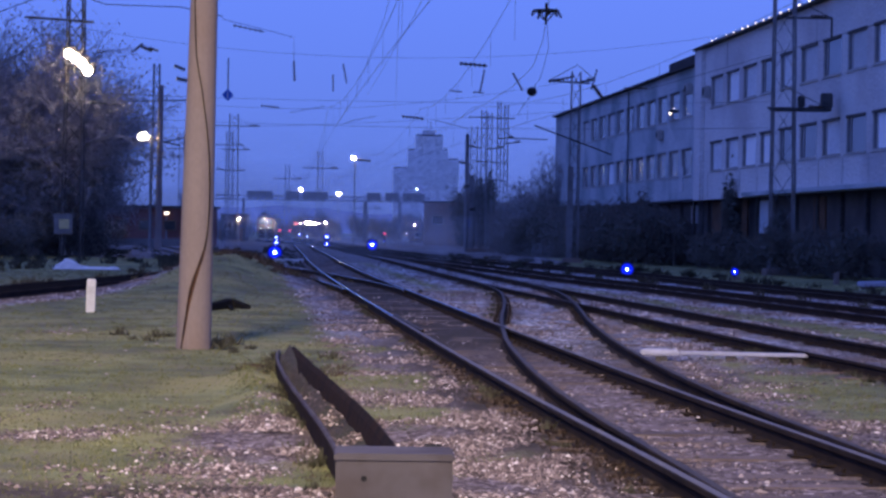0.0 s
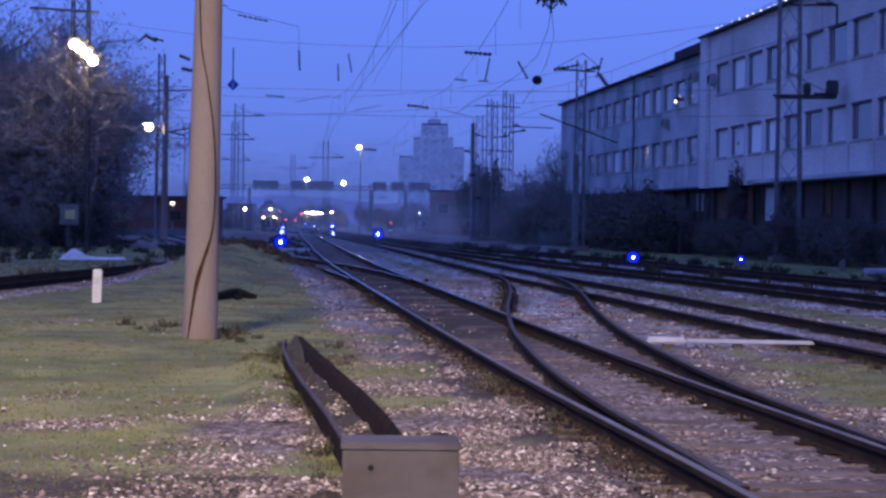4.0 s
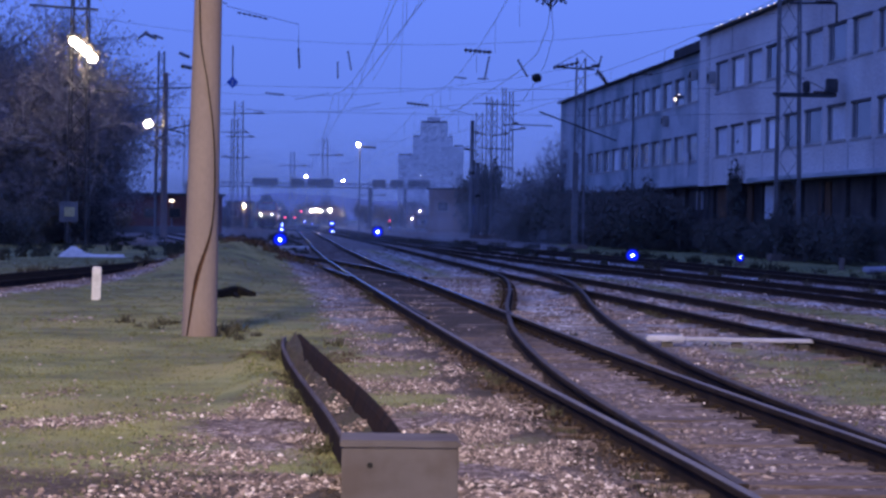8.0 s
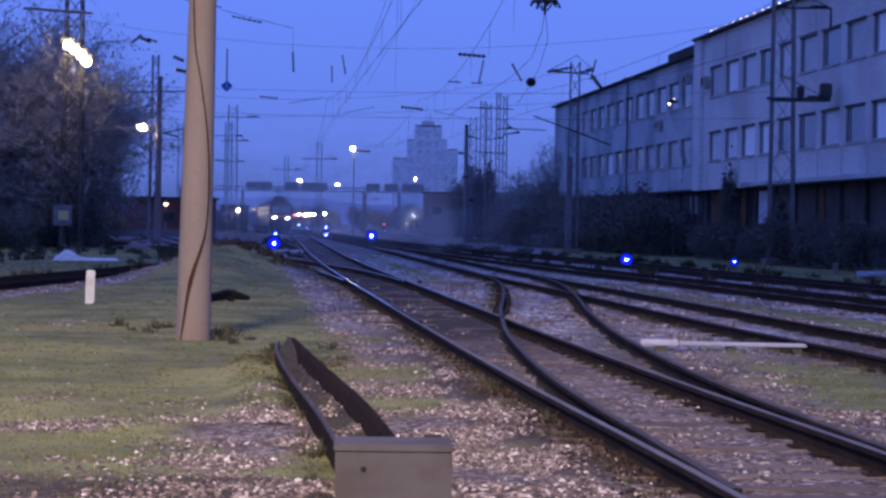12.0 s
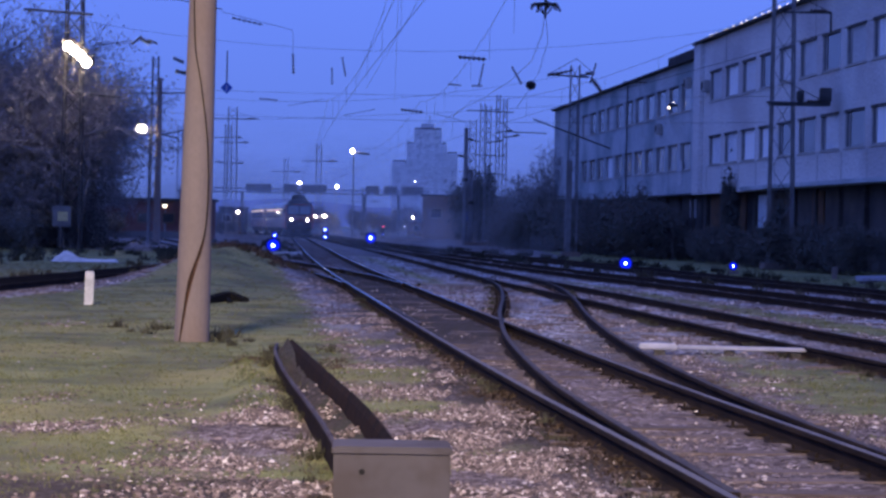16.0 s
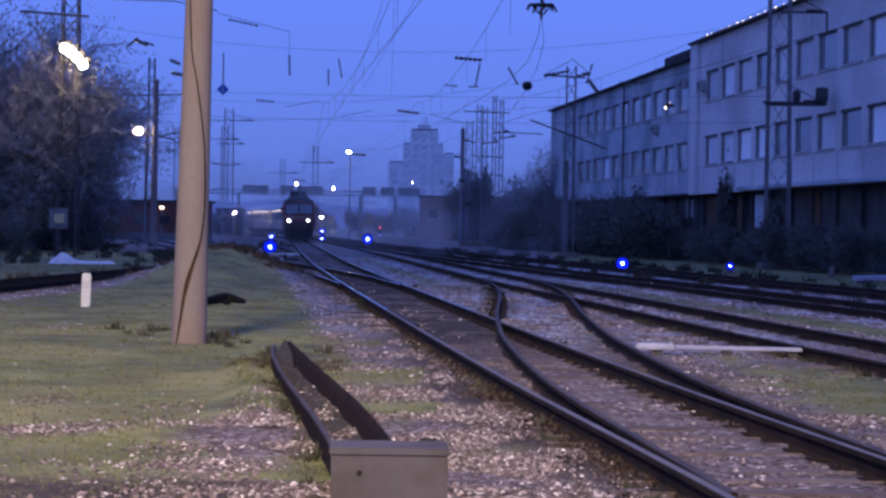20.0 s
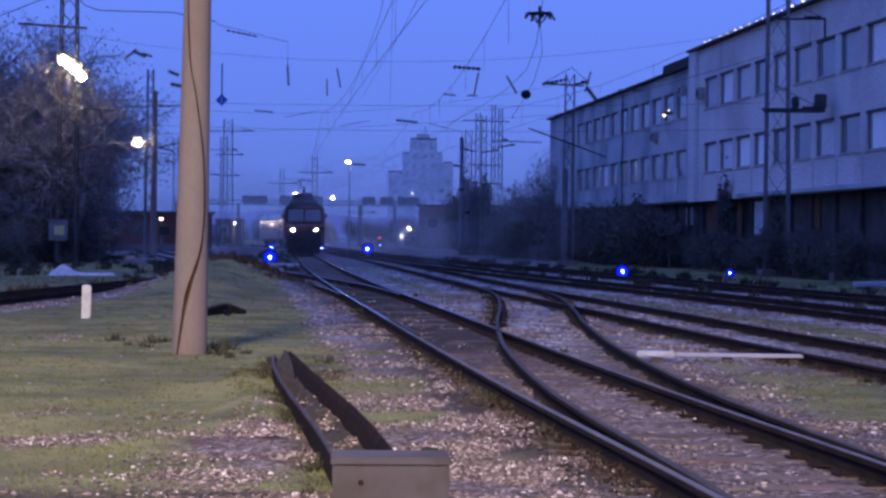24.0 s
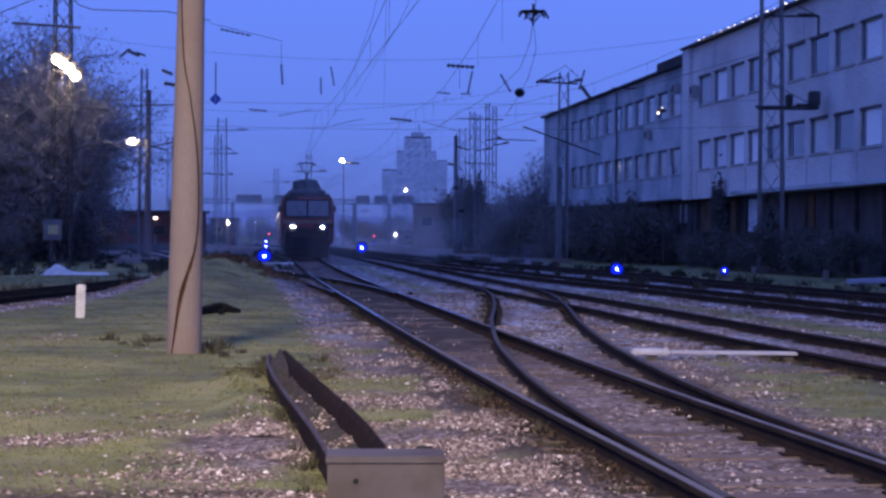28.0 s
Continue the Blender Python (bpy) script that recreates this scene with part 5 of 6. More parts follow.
def haze_backdrop():
    """A far, low, uneven sheet for hills and woods, with the dusk haze as its glow colour."""
    verts, faces = [], []
    n = 260
    for i in range(n + 1):
        x = -1300 + 2600 * i / n
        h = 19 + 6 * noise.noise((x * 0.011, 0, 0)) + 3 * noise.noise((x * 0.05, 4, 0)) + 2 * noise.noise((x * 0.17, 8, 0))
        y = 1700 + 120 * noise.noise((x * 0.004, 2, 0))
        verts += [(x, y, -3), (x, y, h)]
        if i:
            faces.append((2 * i - 2, 2 * i, 2 * i + 1, 2 * i - 1))
    me = bpy.data.meshes.new("backdrop")
    me.from_pydata(verts, [], faces)
    me.materials.append(M["haze_glow"])
    tagged(new("backdrop", me), "glowing blue backdrop sheet for hazy far hills and woods", "backdrop", kind="structure")


# Emission carries the haze and last light on the hills.
M["haze_glow"] = glow("haze_glow", (0.07, 0.105, 0.42), 1.0)
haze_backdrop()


# ---------------------------------------------------------------- the train
def wheelset(parent, y, r=0.62):
    bm = bmesh.new()
    for sx in (-1, 1):
        lathe(bm, [(0.2, -0.02), (r - 0.08, -0.07), (r, -0.07), (r, 0.05), (r + 0.03, 0.055), (r + 0.03, 0.075), (0.2, 0.06)], 20, pose(sx * 0.75, 0, 0, 0, -90 * sx, 0))
    rod(bm, (-0.9, 0, 0), (0.9, 0, 0), 0.09)
    w = part("wheelset", bm, "dark", parent)
    w.location = (0, y, r + 0.17)
    return w


M["loco_skirt"] = surf("dark_skirt_tone", (0.035, 0.022, 0.022), (0.065, 0.038, 0.036), 2, 0.6, 0, 0.05, 20)


def locomotive():
    """Front at local y = 0 looking to -y; rails at z 0.17."""
    t = thing("electric_locomotive", pose(0, 0, 0), "dark red electric locomotive with pale band, headlights on", "locomotive")
    W, L = 2.94, 16.4
    z0 = 0.17
    body = bmesh.new()
    prof = [(-1.46, 0.9), (-1.54, 1.1), (-1.54, 2.2), (-1.50, 3.3), (-1.42, 3.5), (-0.9, 3.6), (0.9, 3.6), (1.42, 3.5), (1.50, 3.3), (1.54, 2.2), (1.54, 1.1), (1.46, 0.9)]
    rings = []
    for y, sx, top in ((0.12, 0.95, 0.0), (0.0, 0.98, 0.0), (0.22, 1.02, 0.0), (L - 0.3, 1.0, 0), (L, 0.93, 0)):
        rings.append((y, sx))
    vs = []
    for k, (y, sx) in enumerate(rings[1:]):
        ring = []
        for px, pz in prof:
            rake = 0.28 * max(0, pz - 2.15) / 1.4
            yy = y + (rake if k < 2 else -rake)
            ring.append(body.verts.new((px * sx, yy, pz + z0)))
        vs.append(ring)
    n = len(prof)
    for a, b in zip(vs, vs[1:]):
        for i in range(n):
            body.faces.new((a[i], a[(i + 1) % n], b[(i + 1) % n], b[i]))
    body.faces.new(vs[0][::-1])
    body.faces.new(vs[-1])
    bmesh.ops.recalc_face_normals(body, faces=body.faces)
    part("body", body, "loco_red", t)
    part("front_band", boxed((0, -0.0, 2.16 + z0), (2.84, 0.05, 0.2), 0.01), "loco_band", t, "pale painted band")
    for sx in (-1, 1):
        part("side_band", boxed((sx * 1.545, L / 2, 2.0 + z0), (0.03, L - 0.8, 0.24)), "loco_band", t)
    tilt = Matrix.Translation((0, 0.04, 2.42 + z0)) @ Matrix.Rotation(math.radians(-11), 4, "X")
    fr = part("windscreen_frame", boxed((0, 0.0, 0.52), (2.66, 0.06, 1.08), 0.03, tilt), "dark", t)
    for sx in (-1, 1):
        part("windscreen", boxed((sx * 0.64, -0.04, 0.52), (1.16, 0.03, 0.90), 0.01, tilt), "screen_glass", fr)
        part("wiper", rodded(tilt @ Vector((sx * 0.3, -0.07, 0.1)), tilt @ Vector((sx * 0.75, -0.07, 0.62)), 0.015, n=5), "dark", fr)
        hl = part("headlight", lathe(bmesh.new(), [(0.24, 0), (0.27, 0.05), (0.2, 0.1)], 18, pose(sx * 0.86, -0.02, 2.02, 90, 0, 0)), "galv", t, "round headlight housing")
        part("lens", ball(bmesh.new(), (sx * 0.86, -0.08, 2.02), 0.10, 14, (1.15, 0.5, 0.9)), "head_lamp", hl)
        part("tail_light", rodded((sx * 1.15, -0.06, 1.55), (sx * 1.15, 0.03, 1.55), 0.08, n=12), "rubber", t)
        bf = part("buffer", rodded((sx * 0.875, -0.55, 1.05 + z0), (sx * 0.875, 0.05, 1.05 + z0), 0.11), "dark", t)
        part("buffer_head", rodded((sx * 0.875, -0.62, 1.05 + z0), (sx * 0.875, -0.55, 1.05 + z0), 0.25, n=16), "dark", bf)
        part("rail_guard", boxed((sx * 0.75, 0.15, 0.36), (0.12, 0.1, 0.36)), "dark", t)
        part("handrail", rodded((sx * 1.3, -0.06, 1.2), (sx * 1.3, -0.06, 2.0), 0.02, n=5), "galv", t)
        part("mirror", boxed((sx * 1.6, 0.55, 2.9 + z0), (0.16, 0.05, 0.35), 0.01), "dark", t)
        for y in (1.6, L - 1.6):
            part("cab_door", boxed((sx * 1.545, y, 2.0 + z0), (0.03, 0.7, 1.9), 0.01), "loco_red", t)
        for i in range(4):
            part("side_grille", boxed((sx * 1.53, 4.2 + i * 2.6, 2.75 + z0), (0.05, 1.7, 0.6), 0.01), "dark", t)
    part("coupling_hook", boxed((0, -0.3, 1.05 + z0), (0.14, 0.6, 0.2), 0.04), "dark", t)
    part("buffer_beam", boxed((0, 0.02, 1.0 + z0), (2.7, 0.14, 0.5), 0.02), "dark", t)
    part("snow_plough", boxed((0, 0.1, 0.42 + z0), (2.5, 0.12, 0.72), 0.03), "dark", t)
    part("lower_panel", boxed((0, -0.0, 1.42 + z0), (2.86, 0.06, 0.72), 0.02), "loco_skirt", t, "dark lower front panel")
    # roof: raised hood, equipment, pantograph
    arch = [(1.46 * math.cos(a), 3.5 + 0.36 * math.sin(a)) for a in np.linspace(0, math.pi, 11)]
    part("roof", sweep(bmesh.new(), [(0, 0.42, z0), (0, L - 0.42, z0)], arch), "loco_roof", t)
    hood = lathe(bmesh.new(), [(1.22, 0), (1.16, 0.12), (0.86, 0.26), (0.68, 0.5), (0.58, 0.6), (0.2, 0.62)], 16, Matrix.Translation((0, 2.2, 3.78 + z0)) @ Matrix.Diagonal((0.96, 1.3, 1.45, 1)))
    part("roof_hood", hood, "loco_roof", t)
    part("hood_box", boxed((-0.5, 1.6, 4.3 + z0), (0.7, 0.8, 0.5), 0.05), "loco_roof", t)
    part("roof_panel", boxed((0, L / 2, 3.82 + z0), (1.9, L - 2, 0.16), 0.04), "loco_roof", t)
    for y in (5, 8, 10.5):
        part("roof_box", boxed((0.2, y, 4.05 + z0), (1.3, 1.5, 0.4), 0.05), "loco_roof", t)
    for x, y in ((-0.7, 3.6), (0.7, 3.6), (-0.7, 6.4), (0.7, 6.4)):
        insulator(t, (x, y, 3.85 + z0), (x, y, 4.25 + z0), 0.1, 4)
    for sx in (-1, 1):
        part("horn", rodded((sx * 1.2, 0.9, 3.7 + z0), (sx * 1.2, 0.3, 3.7 + z0), 0.05, 0.1), "loco_roof", t)
    pan = part("pantograph", boxed((0, 4.8, 4.3 + z0), (1.2, 1.6, 0.08)), "dark", t)
    part("lower_arm", rodded((0, 5.2, 4.3 + z0), (0, 3.4, 5.05 + z0), 0.07), "dark", pan)
    for sx in (-1, 1):
        part("upper_arm", rodded((sx * 0.12, 3.4, 5.05 + z0), (sx * 0.4, 4.6, 5.65 + z0), 0.03), "dark", pan)
        part("horn", rodded((sx * 0.42, 4.6, 5.68 + z0), (sx * 0.62, 4.6, 5.58 + z0), 0.03), "dark", pan)
    part("collector", boxed((0, 4.6, 5.7 + z0), (0.95, 0.4, 0.06), 0.02), "dark", pan)
    ws = []
    for y in (3.0, L - 3.0):
        part("bogie", boxed((0, y, 0.62 + z0), (2.5, 4.2, 0.6), 0.08), "dark", t)
        for dy in (-1.5, 1.5):
            ws.append(wheelset(t, y + dy))
    part("underframe", boxed((0, L / 2, 0.8 + z0), (2.4, 5.0, 0.6), 0.05), "dark", t)
    return t, ws


def coach():
    t = thing("passenger_coach", pose(0, 0, 0), "grey-blue passenger coach with a pale curved roof", "railway coach", "coaches of the train")
    L, z0 = 24.5, 0.17
    sect = [(-1.38, 0.95), (-1.42, 1.2), (-1.42, 3.1), (-1.34, 3.3), (1.34, 3.3), (1.42, 3.1), (1.42, 1.2), (1.38, 0.95)]
    part("body", sweep(bmesh.new(), [(0, 0, z0), (0, L, z0)], [(-x, z) for x, z in sect]), "coach_side", t)
    roof = [(1.37 * math.cos(a), 3.3 + 0.72 * math.sin(a)) for a in np.linspace(0, math.pi, 13)]
    part("roof", sweep(bmesh.new(), [(0, 0.05, z0), (0, L - 0.05, z0)], roof), "coach_roof", t)
    for sx in (-1, 1):
        for i in range(9):
            w = part("window", boxed((sx * 1.425, 2.6 + i * 2.4, 2.45 + z0), (0.04, 1.45, 0.95), 0.02), "frame", t)
            part("pane", boxed((sx * 1.45, 2.6 + i * 2.4, 2.45 + z0), (0.02, 1.3, 0.8)), "glass_dark", w)
            # Emissive strip stands in for a glint high on the coach side.
            part("transom_light", boxed((sx * 1.44, 2.6 + i * 2.4, 3.07 + z0), (0.03, 1.7, 0.11), 0.01), "coach_light", t, "glowing strip for the glint along the coach side")
        for y in (0.8, L - 0.8):
            part("door", boxed((sx * 1.425, y, 2.0 + z0), (0.05, 0.75, 2.0), 0.02), "coach_side", t)
    ws = []
    for y in (2.8, L - 2.8):
        part("bogie", boxed((0, y, 0.6 + z0), (2.3, 3.2, 0.5), 0.06), "dark", t)
        for dy in (-1.25, 1.25):
            ws.append(wheelset(t, y + dy, 0.46))
    part("underframe", boxed((0, L / 2, 0.75 + z0), (2.3, 12, 0.5), 0.05), "dark", t)
    for y, s in ((-0.45, 1), (L + 0.45, -1)):
        part("gangway", boxed((0, y * 0.9 + (0.0 if s == 1 else 0.1 * (L + 0.45) - 0.05 * L), 2.1 + z0), (1.1, 0.5, 2.3), 0.05), "rubber", t)
    return t, ws


loco, loco_wheels = locomotive()
coaches = []
for i in range(4):
    coaches.append(coach())

# way of the train's front along the main track, y as a function of time
FRONT = smooth_line([(-1, 397.5), (0, 388), (8, 312), (11, 283), (14.5, 250), (17, 226.5), (20, 199), (23.5, 166), (25, 151.5), (26.5, 137.5), (28, 124.5), (29, 116)])


def along(y):
    return MAIN(y)


def vehicle_pose(front, length):
    a, b = front, front + length
    xa, xb = along(a), along(b)
    return pose(xa, a, 0, 0, 0, math.degrees(math.atan2(-(xb - xa), b - a)))


def motions():
    times = [i * 0.5 for i in range(57)]
    start = 0.62
    walk(loco, [(t, vehicle_pose(FRONT(t), 16.4)) for t in times])
    for k, (c, ws) in enumerate(coaches):
        off = 16.4 + start + 0.8 + k * (24.5 + 1.1)
        walk(c, [(t, vehicle_pose(FRONT(t) + off, 24.5)) for t in times])
    for ws, r in [(loco_wheels, 0.62)] + [(w, 0.46) for c, w in coaches]:
        for w in ws:
            y, z = w.location.y, w.location.z
            step = 0.1 if r > 0.5 else 0.075
            n = int(28 / step)
            walk(w, [(i * step, pose(0, y, z, math.degrees((FRONT(0) - FRONT(i * step)) / r), 0, 0)) for i in range(n + 1)])


# ---------------------------------------------------------------- small things on the ground
def concrete_beam():
    t = thing("concrete_beam", pose(3.7, 27.6, 0.0, 0, 0.4, 1.2), "long pale concrete beam lying on blocks between the tracks", "beam")
    part("beam", boxed((0.26, 0, 0.13), (1.66, 0.16, 0.046), 0.012), "beam", t)
    part("end_piece", boxed((-0.83, 0.02, 0.13), (0.5, 0.2, 0.08), 0.02), "beam", t)
    for x in (-0.8, 0.1, 0.95):
        part("block", boxed((x, 0.03, 0.045), (0.14, 0.1, 0.1), 0.01), "base_wall", t)


concrete_beam()


def rubber_scrap():
    t = thing("rubber_scrap", pose(-4.23, 43.0, gz(-4.23, 43.0)), "torn strip of black rubber lying bent in grass", "scrap")
    pts = [(-0.42, -1.5, 0.03), (-0.3, -0.9, 0.05), (-0.16, -0.35, 0.08), (-0.03, 0.1, 0.12), (0.06, 0.28, 0.125), (0.16, 0.3, 0.11), (0.28, 0.2, 0.07), (0.43, 0.02, 0.03)]
    part("strip", sweep(bmesh.new(), pts, [(-0.09, -0.1), (-0.085, 0.06), (0.0, 0.09), (0.085, 0.06), (0.09, -0.1)]), "rubber", t)
    part("torn_edge", sweep(bmesh.new(), [(0.05, 0.2, 0.1), (0.12, -0.25, 0.06), (0.2, -0.55, 0.03)], [(-0.05, -0.06), (-0.04, 0.0), (0.04, 0.01), (0.05, -0.06)]), "rubber", t)


rubber_scrap()


def pale_sheet():
    t = thing("plastic_sheet", pose(-13.3, 81.5, gz(-13.3, 81.5)), "crumpled white plastic sheet lying beside the side track", "sheet")
    bm = bmesh.new()
    nx, ny = 22, 10
    grid = []
    for j in range(ny + 1):
        row = []
        for i in range(nx + 1):
            u, v = i / nx - 0.5, j / ny - 0.5
            h = 0.30 * math.exp(-((u + 0.28) / 0.13) ** 2 - (v / 0.3) ** 2) + 0.10 * max(0, 1 - abs(v) * 2.2) + 0.07 * noise.noise((u * 9, v * 6, 1))
            e = max(abs(u), abs(v)) > 0.46
            row.append(bm.verts.new((u * 2.5 + 0.1 * noise.noise((v * 7, u * 5, 4)), v * 1.1, -0.03 if e else max(0.0, h))))
        grid.append(row)
    for j in range(ny):
        for i in range(nx):
            bm.faces.new((grid[j][i], grid[j][i + 1], grid[j + 1][i + 1], grid[j + 1][i]))
    part("sheet", bm, "white_paint", t)


pale_sheet()


def pale_slab():
    t = thing("concrete_slab", pose(14.6, 70.3, gz(14.6, 70.3), 0, -1.5, 6), "pale concrete slab lying beside the far siding", "slab")
    part("slab", boxed((0, 0, 0.2), (1.5, 0.9, 0.16), 0.03), "beam", t)
    for x in (-0.5, 0.5):
        part("block", boxed((x, 0, 0.05), (0.3, 0.7, 0.16), 0.02), "ballast", t)


pale_slab()


def short_post(x, y, h, label, mat="white_paint"):
    t = thing("marker_post", pose(x, y, gz(x, y) - 0.05, 0, 1.0, 12), label, "post", "marker posts")
    part("shaft", boxed((0, 0, h / 2), (0.16, 0.14, h), 0.02), mat, t)


short_post(14.1, 75.9, 0.5, "weathered concrete marker post beside the far siding", "concrete")


def pipe(x0, x1, y, z, r, mat, label):
    t = thing("point_rod", pose(0, 0, 0), label, "rod")
    part("rod", rodded((x0, y, z), (x1, y, z), r), mat, t)
    for x in (x0 + 0.15, x1 - 0.15):
        part("bearing", boxed((x, y, z / 2), (0.12, 0.16, z + 0.06), 0.01), "dark", t)


pipe(-8.25, -6.6, 105.6, 0.14, 0.08, "white_paint", "pale pipe lying across beside the signal")
pipe(-0.6, 1.75, 57.5, 0.06, 0.025, "galv", "thin steel rod running across between the tracks")


def board_sign():
    t = thing("blue_board", pose(3.4, 235, 0), "small blue board on a post before the clump", "sign")
    part("post", rodded((0, 0, 0), (0, 0, 3.0), 0.06), "galv", t)
    part("board", boxed((0, -0.08, 2.75), (1.0, 0.05, 1.0), 0.02), "blue_sign", t)


board_sign()


# ---------------------------------------------------------------- switch blades, joints and sleepers of the tracks
def sleeper_mesh():
    bm = bmesh.new()
    box(bm, (0, 0, -0.075), (2.5, 0.25, 0.15), None, 0.012)
    me = bpy.data.meshes.new("sleeper")
    bm.to_mesh(me)
    bm.free()
    me.materials.append(M["sleeper"])
    return me


def plate_mesh():
    bm = bmesh.new()
    box(bm, (0, 0, 0.006), (0.34, 0.15, 0.012))
    for sx in (-1, 1):
        rod(bm, (sx * 0.12, 0.03, 0.01), (sx * 0.12, 0.03, 0.045), 0.014, n=6)
    me = bpy.data.meshes.new("rail_plate")
    bm.to_mesh(me)
    bm.free()
    me.materials.append(M["rail_side"])
    return me


SLEEPER, PLATE = sleeper_mesh(), plate_mesh()
rnd = random.Random(11)


def lay_sleepers(t, f, a, b, step=0.6, wide=None, plates_to=0):
    y = a
    while y < b:
        slope = f(y + 0.5) - f(y - 0.5)
        x = f(y)
        w = 1.0
        if wide:
            x0, w = wide(y)
            x += x0
        ang = math.degrees(math.atan(slope)) + rnd.gauss(0, 0.6)
        ob = share("sleeper", SLEEPER, t, pose(x + rnd.gauss(0, 0.03), y + rnd.gauss(0, 0.02), (0.042 if y < 14 else 0.02 if y < 30 else -0.01 if f is BRANCH or f is EAST else 0.015) + rnd.uniform(-0.012, 0.01), 0, rnd.gauss(0, 0.25), -ang) @ Matrix.Diagonal((w, rnd.uniform(0.9, 1.1), 1, 1)))
        if y < plates_to:
            for off in (-0.7535, 0.7535):
                share("rail_plate", PLATE, t, pose(f(y) + off, y - off * slope, 0.032, 0, 0, -ang))
        y += step


def timbers(y):
    d = BRANCH(y) - MAIN(y)
    return d / 2 + 0.12, 0.95 + d / 2.5


lay_sleepers(track_main, MAIN, -11.4, 7, 0.6, None, 7)
lay_sleepers(track_main, MAIN, 7.2, 37, 0.6, timbers, 37)
lay_sleepers(track_main, MAIN, 37.3, 120, 0.6, None, 60)
lay_sleepers(track_branch, BRANCH, 37.6, 100, 0.6, None, 60)
lay_sleepers(track_east, EAST, -10, 62, 0.6, None, 40)
lay_sleepers(track_outer, OUTER, 28, 110)
lay_sleepers(track_far, FAR, 40, 110)
lay_sleepers(track_loop, LOOP, 60, 110)
lay_sleepers(track_west, WEST, 28, 90)

# check rails beside the frog
part("check_rail", sweep(bmesh.new(), line_points(MAIN, 32, 38, -0.66), RAIL, True, RAIL_MATS), ["rail_side", "dull_top"], track_main)


# ---------------------------------------------------------------- loose ballast, grass and weeds
def island_material(name, stops, rough=0.9):
    m = bpy.data.materials.new(name)
    m.use_nodes = True
    n, l = m.node_tree.nodes, m.node_tree.links
    p = n["Principled BSDF"]
    p.inputs["Roughness"].default_value = rough
    p.inputs["Specular IOR Level"].default_value = 0.2
    g = n.new("ShaderNodeNewGeometry")
    r = n.new("ShaderNodeValToRGB")
    while len(r.color_ramp.elements) < len(stops):
        r.color_ramp.elements.new(0.5)
    for e, (q, c) in zip(r.color_ramp.elements, stops):
        e.position, e.color = q, (*c, 1)
    l.new(g.outputs["Random Per Island"], r.inputs[0])
    tc = n.new("ShaderNodeTexCoord")
    nz = n.new("ShaderNodeTexNoise")
    nz.inputs["Scale"].default_value = 30
    l.new(tc.outputs["Object"], nz.inputs["Vector"])
    mr = n.new("ShaderNodeMapRange")
    mr.inputs[3].default_value, mr.inputs[4].default_value = 0.6, 1.3
    l.new(nz.outputs["Fac"], mr.inputs[0])
    h = n.new("ShaderNodeHueSaturation")
    l.new(mr.outputs[0], h.inputs["Value"])
    l.new(r.outputs[0], h.inputs["Color"])
    l.new(h.outputs[0], p.inputs["Base Color"])
    return m


M["loose_stone"] = island_material("loose_stone", [(0.0, (0.06, 0.048, 0.045)), (0.45, (0.15, 0.112, 0.104)), (0.75, (0.27, 0.205, 0.185)), (0.92, (0.5, 0.405, 0.365)), (1.0, (0.82, 0.73, 0.675))])
M["blades"] = island_material("grass_blades", [(0.0, (0.10, 0.105, 0.05)), (0.5, (0.14, 0.15, 0.064)), (0.85, (0.175, 0.18, 0.08)), (1.0, (0.175, 0.155, 0.09))])
M["weed"] = island_material("dry_weed", [(0.0, (0.045, 0.04, 0.03)), (0.6, (0.075, 0.072, 0.05)), (1.0, (0.105, 0.105, 0.072))])


def stuff(name, verts, faces, mat, label, cat):
    me = bpy.data.meshes.new(name)
    me.from_pydata(verts, [], faces)
    me.materials.append(M[mat])
    return tagged(new(name, me), label, cat, kind="stuff")


